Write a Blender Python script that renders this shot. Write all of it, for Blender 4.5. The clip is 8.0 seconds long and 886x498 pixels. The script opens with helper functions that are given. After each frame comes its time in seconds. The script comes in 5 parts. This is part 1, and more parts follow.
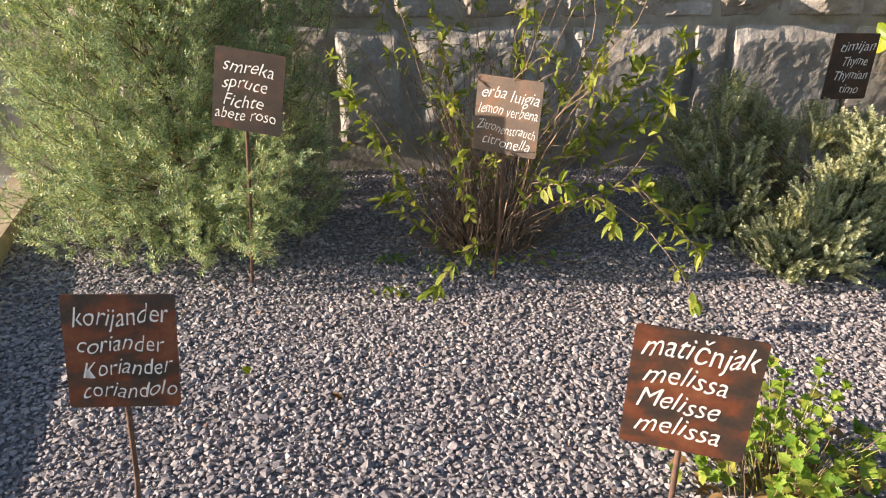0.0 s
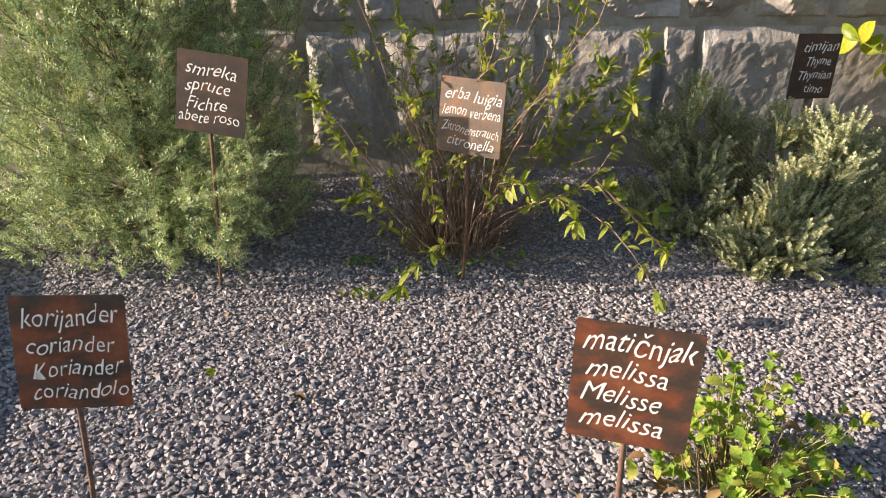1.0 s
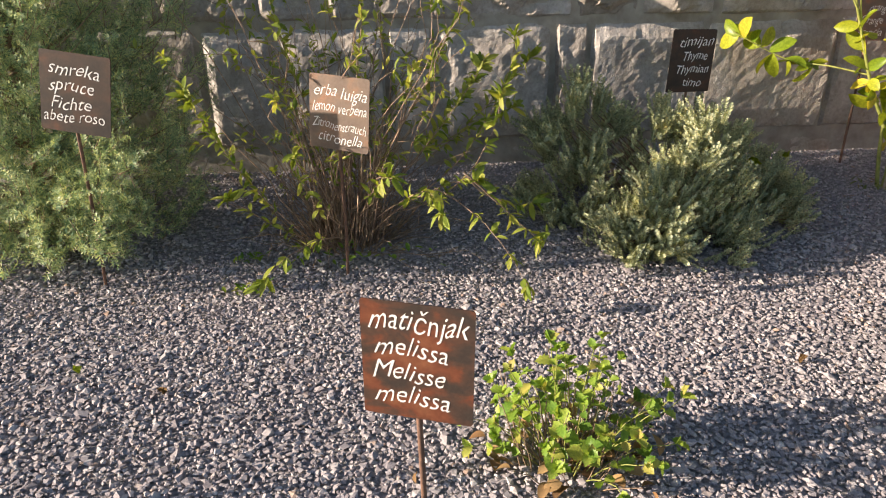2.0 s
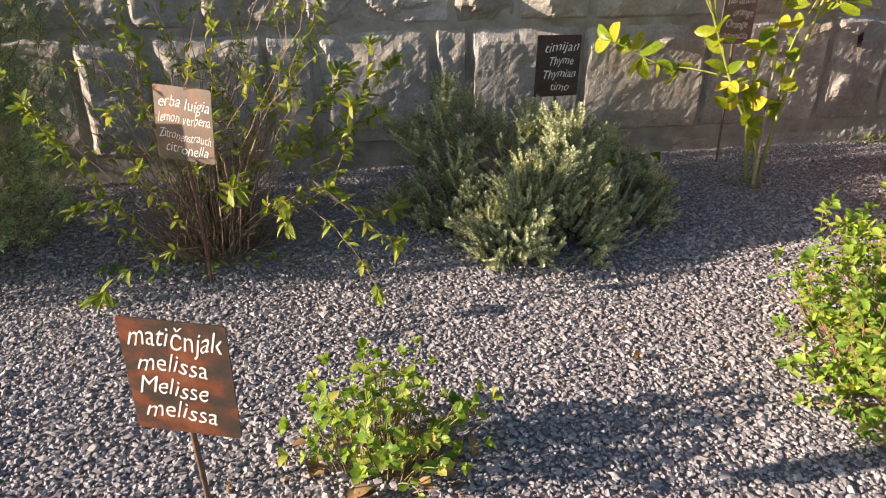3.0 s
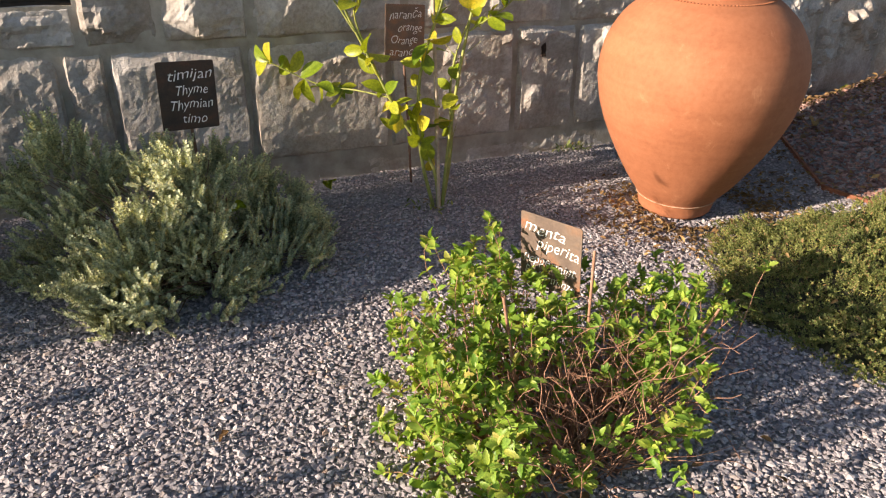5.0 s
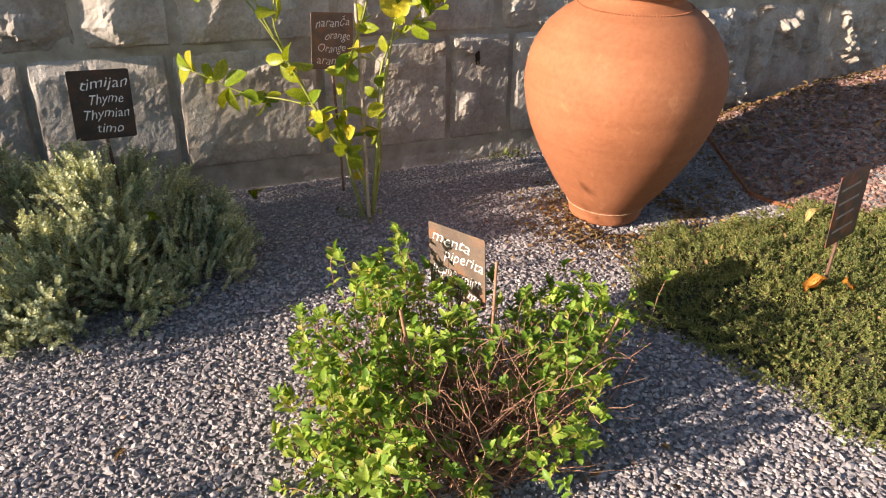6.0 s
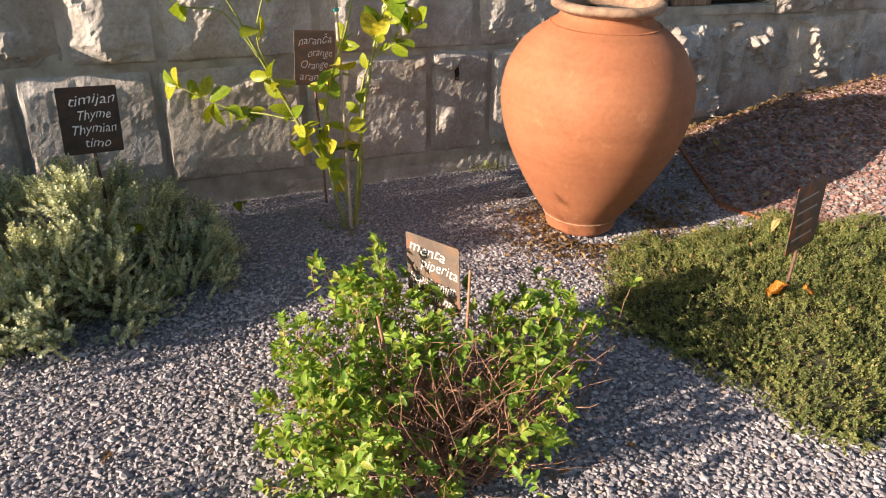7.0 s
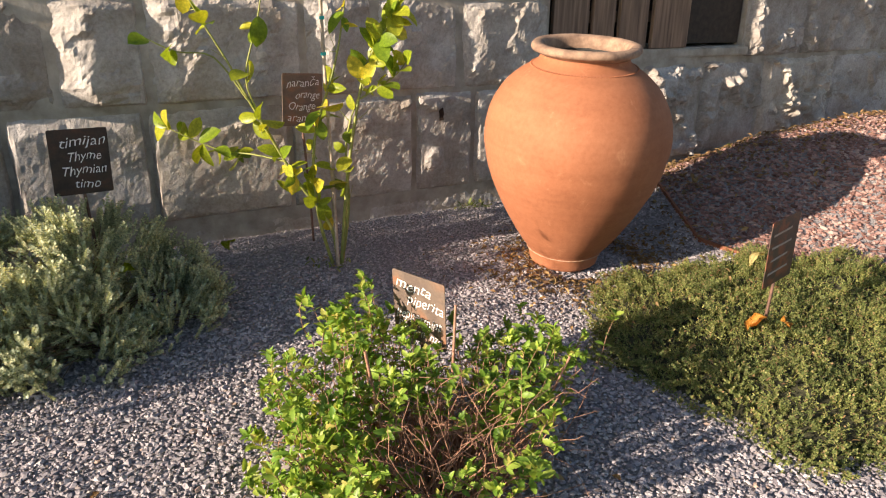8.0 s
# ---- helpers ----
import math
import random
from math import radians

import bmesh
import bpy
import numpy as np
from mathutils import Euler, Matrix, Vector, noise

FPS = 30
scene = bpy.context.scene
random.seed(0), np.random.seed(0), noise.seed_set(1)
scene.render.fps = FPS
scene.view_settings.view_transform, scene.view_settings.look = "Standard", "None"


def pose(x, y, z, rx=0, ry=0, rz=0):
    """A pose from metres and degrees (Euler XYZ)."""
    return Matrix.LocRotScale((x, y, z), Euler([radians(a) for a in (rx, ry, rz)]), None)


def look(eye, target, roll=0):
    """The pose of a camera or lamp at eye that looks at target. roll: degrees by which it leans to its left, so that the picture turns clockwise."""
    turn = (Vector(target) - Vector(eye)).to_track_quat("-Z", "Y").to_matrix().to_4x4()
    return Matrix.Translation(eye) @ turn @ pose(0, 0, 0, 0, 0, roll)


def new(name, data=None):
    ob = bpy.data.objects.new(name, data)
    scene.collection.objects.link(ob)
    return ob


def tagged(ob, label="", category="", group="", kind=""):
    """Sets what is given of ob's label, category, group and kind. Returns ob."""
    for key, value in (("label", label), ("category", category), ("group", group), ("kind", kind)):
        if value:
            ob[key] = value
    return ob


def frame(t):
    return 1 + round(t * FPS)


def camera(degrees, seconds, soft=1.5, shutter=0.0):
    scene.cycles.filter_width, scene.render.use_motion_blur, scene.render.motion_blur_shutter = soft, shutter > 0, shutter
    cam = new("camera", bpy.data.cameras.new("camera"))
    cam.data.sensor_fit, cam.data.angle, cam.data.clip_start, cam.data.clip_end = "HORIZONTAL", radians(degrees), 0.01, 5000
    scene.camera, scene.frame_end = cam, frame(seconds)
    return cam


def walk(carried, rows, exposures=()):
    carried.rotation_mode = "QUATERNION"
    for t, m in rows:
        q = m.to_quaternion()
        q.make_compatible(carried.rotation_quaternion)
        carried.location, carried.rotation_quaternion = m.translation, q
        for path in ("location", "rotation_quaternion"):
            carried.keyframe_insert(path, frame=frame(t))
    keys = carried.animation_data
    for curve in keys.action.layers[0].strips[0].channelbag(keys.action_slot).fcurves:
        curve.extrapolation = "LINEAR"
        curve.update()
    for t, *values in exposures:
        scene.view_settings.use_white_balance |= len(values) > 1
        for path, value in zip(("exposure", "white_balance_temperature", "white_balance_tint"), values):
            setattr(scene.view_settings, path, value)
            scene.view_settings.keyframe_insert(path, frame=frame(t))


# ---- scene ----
cam = camera(64.9, 8.0, soft=1.15)
METRES, EYE, TILT, LEAN, TURN = 1.8, 1.07, -25.5, 0.0, 0.0
ROWS = [
    (0.0, 0.0, 0.0, 0.0, -0.0, 0.0, 0.0),
    (0.5, 0.0108, -0.0002, -0.0056, -0.26, 0.21, 0.12),
    (1.0, 0.0396, -0.0054, -0.0067, -0.75, 0.37, 0.53),
    (1.5, 0.1079, -0.017, -0.0188, -1.82, 0.53, 1.22),
    (3.0, 0.3731, -0.0662, -0.0204, -6.26, 0.22, 3.23),
    (3.5, 0.4556, -0.039, 0.0058, -8.43, 0.07, 4.39),
    (4.0, 0.574, -0.0161, 0.0214, -11.59, -0.17, 6.07),
    (4.5, 0.6997, -0.0065, 0.0192, -15.12, -0.52, 7.6),
    (5.0, 0.8024, -0.014, 0.0187, -17.88, -0.72, 8.43),
    (6.5, 0.8995, -0.061, 0.0118, -20.72, -0.64, 8.95),
    (7.0, 0.891, -0.0885, 0.0086, -21.29, 0.07, 9.16),
    (7.5, 0.8799, -0.1096, 0.0076, -21.83, 1.47, 9.42),
    (8.0, 0.8836, -0.1101, 0.0069, -22.4, 2.94, 9.67),
]
walk(cam, [(t, pose(0, 0, EYE, TILT, LEAN, TURN) @ pose(METRES * x, METRES * y, METRES * z, 90 + pitch, roll, yaw)) for t, x, y, z, yaw, pitch, roll in ROWS])

# ---- world, sun, exposure ----
SUN_TRAVEL = Vector((1.0, 0.088, -math.tan(radians(16.5)))).normalized()
world = bpy.data.worlds.new("sky")
scene.world = world
world.use_nodes = True
wn = world.node_tree
sky = wn.nodes.new("ShaderNodeTexSky")
sky.sky_type = 'NISHITA'
sky.sun_disc = False
sky.sun_elevation = radians(16.5)
sky.sun_rotation = math.atan2(-SUN_TRAVEL.x, -SUN_TRAVEL.y)
wn.links.new(sky.outputs[0], wn.nodes["Background"].inputs[0])
wn.nodes["Background"].inputs[1].default_value = 0.074
sun_data = bpy.data.lights.new("sun", 'SUN')
sun_data.energy = 5.35
sun_data.angle = radians(0.6)
sun_data.color = (1.0, 0.82, 0.65)
sun = new("sun", sun_data)
sun.matrix_world = look((-6, -1, 4), Vector((-6, -1, 4)) + SUN_TRAVEL)
scene.view_settings.exposure = 1.09


# ---- materials ----
def material(name, rough=0.8, metal=0.0):
    m = bpy.data.materials.new(name)
    m.use_nodes = True
    nt = m.node_tree
    b = nt.nodes["Principled BSDF"]
    b.inputs["Roughness"].default_value = rough
    b.inputs["Metallic"].default_value = metal
    return m, nt, b


def ramp(nt, fac, stops):
    r = nt.nodes.new("ShaderNodeValToRGB")
    els = r.color_ramp.elements
    while len(els) < len(stops):
        els.new(0.5)
    for e, (p, c) in zip(els, stops):
        e.position, e.color = p, (*c, 1)
    nt.links.new(fac, r.inputs[0])
    return r.outputs[0]


def noise_tex(nt, scale, detail=6, rough=0.6, dist=0.0):
    n = nt.nodes.new("ShaderNodeTexNoise")
    tc = nt.nodes.new("ShaderNodeTexCoord")
    nt.links.new(tc.outputs["Object"], n.inputs["Vector"])
    n.inputs["Scale"].default_value = scale
    n.inputs["Detail"].default_value = detail
    n.inputs["Roughness"].default_value = rough
    n.inputs["Distortion"].default_value = dist
    return n.outputs[0]


def mix(nt, fac, a, b, mode='MIX'):
    n = nt.nodes.new("ShaderNodeMix")
    n.data_type = 'RGBA'
    n.blend_type = mode
    for sock, v in ((n.inputs[0], fac), (n.inputs[6], a), (n.inputs[7], b)):
        if isinstance(v, (int, float)):
            sock.default_value = v
        elif isinstance(v, tuple):
            sock.default_value = (*v, 1)
        else:
            nt.links.new(v, sock)
    return n.outputs[2]


def bump(nt, bsdf, height, strength=0.5, dist=0.01):
    n = nt.nodes.new("ShaderNodeBump")
    n.inputs["Strength"].default_value = strength
    n.inputs["Distance"].default_value = dist
    nt.links.new(height, n.inputs["Height"])
    nt.links.new(n.outputs[0], bsdf.inputs["Normal"])


def island(nt):
    return nt.nodes.new("ShaderNodeNewGeometry").outputs["Random Per Island"]


def object_random(nt):
    return nt.nodes.new("ShaderNodeObjectInfo").outputs["Random"]


def gravel_material(name, stops):
    m, nt, b = material(name, 0.85)
    base = ramp(nt, island(nt), stops)
    grain = noise_tex(nt, 260, 4)
    speck = ramp(nt, grain, [(0.3, (0.62, 0.62, 0.64)), (0.6, (1, 1, 1))])
    nt.links.new(mix(nt, 0.8, base, speck, 'MULTIPLY'), b.inputs["Base Color"])
    bump(nt, b, grain, 0.35, 0.002)
    return m


GRAVEL = gravel_material("grey_limestone_chips", [(0.0, (0.21, 0.19, 0.208)), (0.2, (0.31, 0.282, 0.3)), (0.5, (0.4, 0.366, 0.383)), (0.8, (0.48, 0.443, 0.454)), (0.96, (0.58, 0.543, 0.543)), (1.0, (0.38, 0.27, 0.21))])
RED_GRAVEL = gravel_material("red_lava_chips", [(0.0, (0.16, 0.08, 0.065)), (0.4, (0.29, 0.16, 0.135)), (0.75, (0.4, 0.245, 0.21)), (1.0, (0.48, 0.37, 0.325))])


def soil_material():
    m, nt, b = material("gravel_bed", 0.95)
    nt.links.new(ramp(nt, noise_tex(nt, 90, 8), [(0.3, (0.17, 0.16, 0.165)), (0.7, (0.4, 0.38, 0.385))]), b.inputs["Base Color"])
    bump(nt, b, noise_tex(nt, 120, 6), 0.9, 0.01)
    return m


def stone_material(name, tint=(1, 1, 1)):
    m, nt, b = material(name, 0.92)
    big = noise_tex(nt, 5, 8, 0.65, 0.4)
    c = ramp(nt, big, [(0.25, (0.3, 0.265, 0.235)), (0.42, (0.5, 0.47, 0.44)), (0.58, (0.64, 0.615, 0.59)), (0.8, (0.76, 0.74, 0.71))])
    fine = noise_tex(nt, 70, 8, 0.7)
    c = mix(nt, 0.7, c, ramp(nt, fine, [(0.3, (0.55, 0.53, 0.5)), (0.6, (1, 1, 1))]), 'MULTIPLY')
    dirt = ramp(nt, noise_tex(nt, 2.6, 7, 0.6, 0.8), [(0.4, (0.62, 0.54, 0.46)), (0.56, (1, 1, 1))])
    c = mix(nt, 0.65, c, dirt, 'MULTIPLY')
    rnd = ramp(nt, object_random(nt), [(0.0, (0.74, 0.71, 0.69)), (0.5, (0.95, 0.95, 0.97)), (1.0, (1.0, 0.96, 0.9))])
    nt.links.new(mix(nt, 1.0, c, rnd, 'MULTIPLY'), b.inputs["Base Color"])
    bump(nt, b, fine, 0.6, 0.012)
    return m


def plain(name, c1, c2, scale, rough=0.85, bump_scale=0.0, strength=0.4, metal=0.0):
    m, nt, b = material(name, rough, metal)
    nt.links.new(ramp(nt, noise_tex(nt, scale, 7), [(0.3, c1), (0.7, c2)]), b.inputs["Base Color"])
    if bump_scale:
        bump(nt, b, noise_tex(nt, bump_scale, 6), strength, 0.004)
    return m


def leaf_material(name, stops, rough=0.5, through_light=0.35, glow=(1.0, 0.95, 0.45)):
    """Leaves: a colour for each leaf, with light passing through them."""
    m, nt, b = material(name, rough)
    add, fract = nt.nodes.new("ShaderNodeMath"), nt.nodes.new("ShaderNodeMath")
    add.operation, fract.operation = 'ADD', 'FRACT'
    nt.links.new(island(nt), add.inputs[0])
    nt.links.new(object_random(nt), add.inputs[1])
    nt.links.new(add.outputs[0], fract.inputs[0])
    c = ramp(nt, fract.outputs[0], stops)
    c = mix(nt, 0.5, c, ramp(nt, noise_tex(nt, 45, 3), [(0.35, (0.7, 0.72, 0.6)), (0.65, (1, 1, 1))]), 'MULTIPLY')
    c = mix(nt, 0.75, c, ramp(nt, noise_tex(nt, 8, 3), [(0.35, (0.55, 0.6, 0.55)), (0.65, (1.15, 1.1, 0.95))]), 'MULTIPLY')
    nt.links.new(c, b.inputs["Base Color"])
    b.inputs["Specular IOR Level"].default_value = 0.3
    tr = nt.nodes.new("ShaderNodeBsdfTranslucent")
    nt.links.new(mix(nt, 1.0, c, glow, 'MULTIPLY'), tr.inputs[0])
    sh = nt.nodes.new("ShaderNodeMixShader")
    sh.inputs[0].default_value = through_light
    nt.links.new(b.outputs[0], sh.inputs[1])
    nt.links.new(tr.outputs[0], sh.inputs[2])
    nt.links.new(sh.outputs[0], nt.nodes["Material Output"].inputs[0])
    return m


SOIL = soil_material()
STONE = stone_material("rough_limestone")
MORTAR = plain("lime_mortar", (0.25, 0.22, 0.18), (0.48, 0.44, 0.385), 11, 0.95, 45, 1.0)
KERB = plain("sawn_yellow_stone", (0.34, 0.27, 0.19), (0.5, 0.42, 0.31), 18, 0.9, 90)
PAVING = plain("grey_paving", (0.22, 0.22, 0.23), (0.34, 0.34, 0.34), 14, 0.9, 60)
SPRUCE = leaf_material("spruce_needles", [(0, (0.16, 0.28, 0.18)), (0.35, (0.4, 0.52, 0.35)), (0.7, (0.64, 0.72, 0.46)), (1, (0.8, 0.77, 0.4))], 0.45, 0.22, (0.95, 1.0, 0.6))
THYME = leaf_material("thyme_leaves", [(0, (0.36, 0.41, 0.29)), (0.4, (0.6, 0.65, 0.5)), (0.8, (0.76, 0.78, 0.6)), (1, (0.9, 0.82, 0.55))], 0.7, 0.25)
MAT = leaf_material("creeping_thyme_leaves", [(0, (0.13, 0.18, 0.06)), (0.5, (0.27, 0.31, 0.11)), (0.85, (0.44, 0.44, 0.18)), (1, (0.44, 0.26, 0.17))], 0.65, 0.28)
MINT = leaf_material("mint_leaves", [(0, (0.17, 0.32, 0.05)), (0.5, (0.32, 0.48, 0.08)), (0.88, (0.45, 0.56, 0.11)), (1, (0.58, 0.5, 0.16))], 0.42, 0.4)
VERBENA = leaf_material("verbena_leaves", [(0, (0.22, 0.32, 0.06)), (0.5, (0.38, 0.46, 0.09)), (1, (0.58, 0.58, 0.15))], 0.5, 0.45)
CITRUS = leaf_material("citrus_leaves", [(0, (0.2, 0.32, 0.03)), (0.5, (0.42, 0.5, 0.04)), (0.82, (0.6, 0.6, 0.06)), (1, (0.8, 0.68, 0.08))], 0.35, 0.42)
DRY = leaf_material("dry_leaves", [(0, (0.2, 0.11, 0.06)), (1, (0.42, 0.28, 0.14))], 0.8, 0.2)
TWIG = plain("grey_brown_twigs", (0.14, 0.09, 0.06), (0.33, 0.24, 0.16), 60, 0.85)
PALE_TWIG = plain("pale_brown_twigs", (0.2, 0.12, 0.085), (0.48, 0.36, 0.26), 45, 0.85)
RED_TWIG = plain("reddish_dry_stems", (0.2, 0.09, 0.055), (0.46, 0.26, 0.17), 60, 0.8)
GREEN_TWIG = plain("green_young_bark", (0.2, 0.24, 0.05), (0.36, 0.36, 0.1), 50, 0.6)
BAMBOO = plain("weathered_pole", (0.36, 0.28, 0.2), (0.56, 0.46, 0.36), 60, 0.7)


# ---- mesh helpers ----
rng = np.random.default_rng(7)


def link_mesh(name, me, mat, parent=None, smooth=False):
    if not me.materials:
        me.materials.append(mat)
        me.polygons.foreach_set("use_smooth", np.full(len(me.polygons), smooth))
    ob = new(name, me)
    if parent is not None:
        ob.parent = parent
    return ob


def part(name, bm, mat, parent, label="", smooth=False):
    me = bpy.data.meshes.new(name)
    bm.to_mesh(me)
    bm.free()
    ob = link_mesh(name, me, mat, parent, smooth)
    if label:
        tagged(ob, label)
    return ob


def thing(name, place, label, category, group="", turn=0.0):
    ob = new(name)
    ob.matrix_world = pose(*place, 0, 0, turn)
    return tagged(ob, label, category, group)


def mesh_np(name, verts, faces):
    """A mesh from arrays: verts (n, 3), faces (m, 3 or 4)."""
    me = bpy.data.meshes.new(name)
    verts, faces = np.asarray(verts, np.float32), np.asarray(faces, np.int32)
    k = faces.shape[1]
    me.vertices.add(len(verts))
    me.vertices.foreach_set("co", verts.ravel())
    me.loops.add(faces.size)
    me.loops.foreach_set("vertex_index", faces.ravel())
    me.polygons.add(len(faces))
    me.polygons.foreach_set("loop_start", np.arange(0, faces.size, k, dtype=np.int32))
    me.update(calc_edges=True)
    return me


def merged(name, template, mats):
    """One mesh of many copies of a template (verts, faces) at the poses mats (n, 4, 4)."""
    tv, tf = np.asarray(template[0], float), np.asarray(template[1])
    mats = np.asarray(mats)
    v = np.einsum("nij,kj->nki", mats[:, :3, :3], tv) + mats[:, None, :3, 3]
    f = tf[None] + (np.arange(len(mats)) * len(tv))[:, None, None]
    return mesh_np(name, v.reshape(-1, 3), f.reshape(-1, tf.shape[1]))


def frames(pos, along, normal, size):
    """Poses with y along the given ways, z near the normals, of the given sizes: (n, 4, 4)."""
    y = along / np.maximum(np.linalg.norm(along, axis=1, keepdims=True), 1e-9)
    x = np.cross(y, normal)
    x /= np.maximum(np.linalg.norm(x, axis=1, keepdims=True), 1e-9)
    z = np.cross(x, y)
    m = np.zeros((len(pos), 4, 4))
    s = np.asarray(size, float).reshape(-1, 1)
    m[:, :3, 0], m[:, :3, 1], m[:, :3, 2], m[:, :3, 3], m[:, 3, 3] = x * s, y * s, z * s, pos, 1
    return m


def unit(n):
    v = rng.normal(size=(n, 3))
    return v / np.linalg.norm(v, axis=1, keepdims=True)


def tubes(name, lines, sides=5):
    """One mesh of tapered round stems. lines: pairs of points (k, 3) and radii (k,)."""
    vs, fs, base = [], [], 0
    ang = np.arange(sides) * 2 * math.pi / sides
    for pts, rad in lines:
        pts, rad = np.asarray(pts, float), np.asarray(rad, float)
        k = len(pts)
        d = np.gradient(pts, axis=0)
        d /= np.maximum(np.linalg.norm(d, axis=1, keepdims=True), 1e-9)
        ref = np.where(np.abs(d[:, 2:]) > 0.9, np.array([[1.0, 0, 0]]), np.array([[0, 0, 1.0]]))
        u = np.cross(d, ref)
        u /= np.linalg.norm(u, axis=1, keepdims=True)
        w = np.cross(d, u)
        ring = pts[:, None] + rad[:, None, None] * (np.cos(ang)[None, :, None] * u[:, None] + np.sin(ang)[None, :, None] * w[:, None])
        vs.append(ring.reshape(-1, 3))
        i = np.arange(k - 1)[:, None] * sides + np.arange(sides)[None] + base
        j = np.arange(k - 1)[:, None] * sides + (np.arange(sides)[None] + 1) % sides + base
        fs.append(np.stack([i, j, j + sides, i + sides], -1).reshape(-1, 4))
        base += k * sides
    return mesh_np(name, np.concatenate(vs), np.concatenate(fs))


def stem_parts(name, lines, mat, parent, sides=4):
    """Each stem a part of its own."""
    for line in lines:
        link_mesh(name, tubes(name, [line], sides), mat, parent, smooth=True)


def arc(a, b, lift=(0, 0, 0), n=8, wobble=0.0):
    """Points from a to b, bowed by lift half way, with a little wobble."""
    a, b, lift = np.asarray(a, float), np.asarray(b, float), np.asarray(lift, float)
    s = np.linspace(0, 1, n)[:, None]
    p = a + (b - a) * s + lift * 4 * s * (1 - s)
    if wobble:
        w = np.cumsum(rng.normal(size=(n, 3)) * wobble, axis=0)
        p = p + w * s
        p[0] = a
    return p


def leaf_blade(width=0.5, fold=0.12, droop=0.12, n=5, teeth=0.0, belly=0.45):
    """A leaf 1 long along y, folded at its midrib and bent down: verts, quads."""
    vs = []
    for i in range(n + 1):
        s = i / n
        w = width / 2 * (s ** 0.75 * (1 - s) ** 0.7) / (belly ** 0.75 * (1 - belly) ** 0.7)
        w = max(w, 0.012) * (1 + teeth * (1 if i % 2 else -1))
        z = -droop * s * s
        vs += [(-w, s, z + fold * w), (0, s, z), (w, s, z + fold * w)]
    fs = []
    for i in range(n):
        a = 3 * i
        fs += [(a, a + 1, a + 4, a + 3), (a + 1, a + 2, a + 5, a + 4)]
    return np.array(vs), np.array(fs)


def smooth_step(a, b, v):
    s = np.clip((np.asarray(v, float) - a) / (b - a), 0, 1)
    return s * s * (3 - 2 * s)


def ground_z(x, y):
    """Height of the bed: it rises a little to the wall, and as a mound of red gravel to the east."""
    x, y = np.asarray(x, float), np.asarray(y, float)
    z = 0.095 * smooth_step(1.6, 3.0, y)
    z = z + np.interp(x, [3.74, 4.9, 5.6, 8.0], [0, 0.335, 0.395, 0.42]) * smooth_step(0.6, 2.0, y) * (1 - 0.65 * smooth_step(2.6, 3.05, y))
    return z + 0.006 * np.sin(x * 5.1 + 1) * np.sin(y * 4.3)


def wall_y(x):
    return 2.86 + 0.04 * x


# ---- ground ----
def build_ground():
    xs = np.unique(np.concatenate([[-400, -80, -20, -8, -4], np.arange(-2.6, 8.01, 0.12), [10, 20, 80, 400]]))
    ys = np.unique(np.concatenate([[-400, -80, -20, -6, -2], np.arange(-0.4, 3.6, 0.1), [4.5, 8, 20, 80, 400]]))
    gx, gy = np.meshgrid(xs, ys)
    gz = ground_z(gx, np.clip(gy, 0, 3.2)) - 0.006
    v = np.stack([gx, gy, gz], -1).reshape(-1, 3)
    n = len(xs)
    i = (np.arange(len(ys) - 1)[:, None] * n + np.arange(n - 1)[None]).ravel()
    ob = link_mesh("ground", mesh_np("ground", v, np.stack([i, i + 1, i + n + 1, i + n], 1)), SOIL, smooth=True)
    tagged(ob, "dusty grey stony soil under the gravel bed", "ground", kind="structure")


ICO = (1 + 5 ** 0.5) / 2
ICO_V = np.array([(-1, ICO, 0), (1, ICO, 0), (-1, -ICO, 0), (1, -ICO, 0), (0, -1, ICO), (0, 1, ICO), (0, -1, -ICO), (0, 1, -ICO), (ICO, 0, -1), (ICO, 0, 1), (-ICO, 0, -1), (-ICO, 0, 1)]) / 1.9
ICO_F = np.array([(0, 11, 5), (0, 5, 1), (0, 1, 7), (0, 7, 10), (0, 10, 11), (1, 5, 9), (5, 11, 4), (11, 10, 2), (10, 7, 6), (7, 1, 8), (3, 9, 4), (3, 4, 2), (3, 2, 6), (3, 6, 8), (3, 8, 9), (4, 9, 5), (2, 4, 11), (6, 2, 10), (8, 6, 7), (9, 8, 1)])


def random_turns(n):
    q = rng.normal(size=(n, 4))
    q /= np.linalg.norm(q, axis=1, keepdims=True)
    w, x, y, z = q.T
    return np.stack([1 - 2 * (y * y + z * z), 2 * (x * y - z * w), 2 * (x * z + y * w), 2 * (x * y + z * w), 1 - 2 * (x * x + z * z), 2 * (y * z - x * w),
                     2 * (x * z - y * w), 2 * (y * z + x * w), 1 - 2 * (x * x + y * y)], 1).reshape(-1, 3, 3)


CUBE_V = np.array([(x, y, z) for x in (-1, 1) for y in (-1, 1) for z in (-1, 1)]) * 0.62
CUBE_F = np.array([(0, 1, 3), (0, 3, 2), (4, 6, 7), (4, 7, 5), (0, 4, 5), (0, 5, 1), (2, 3, 7), (2, 7, 6), (0, 2, 6), (0, 6, 4), (1, 5, 7), (1, 7, 3)])
OCT_V = np.array([(1, 0, 0), (-1, 0, 0), (0, 1, 0), (0, -1, 0), (0, 0, 1), (0, 0, -1)]) * 1.05
OCT_F = np.array([(0, 2, 4), (2, 1, 4), (1, 3, 4), (3, 0, 4), (2, 0, 5), (1, 2, 5), (3, 1, 5), (0, 3, 5)])


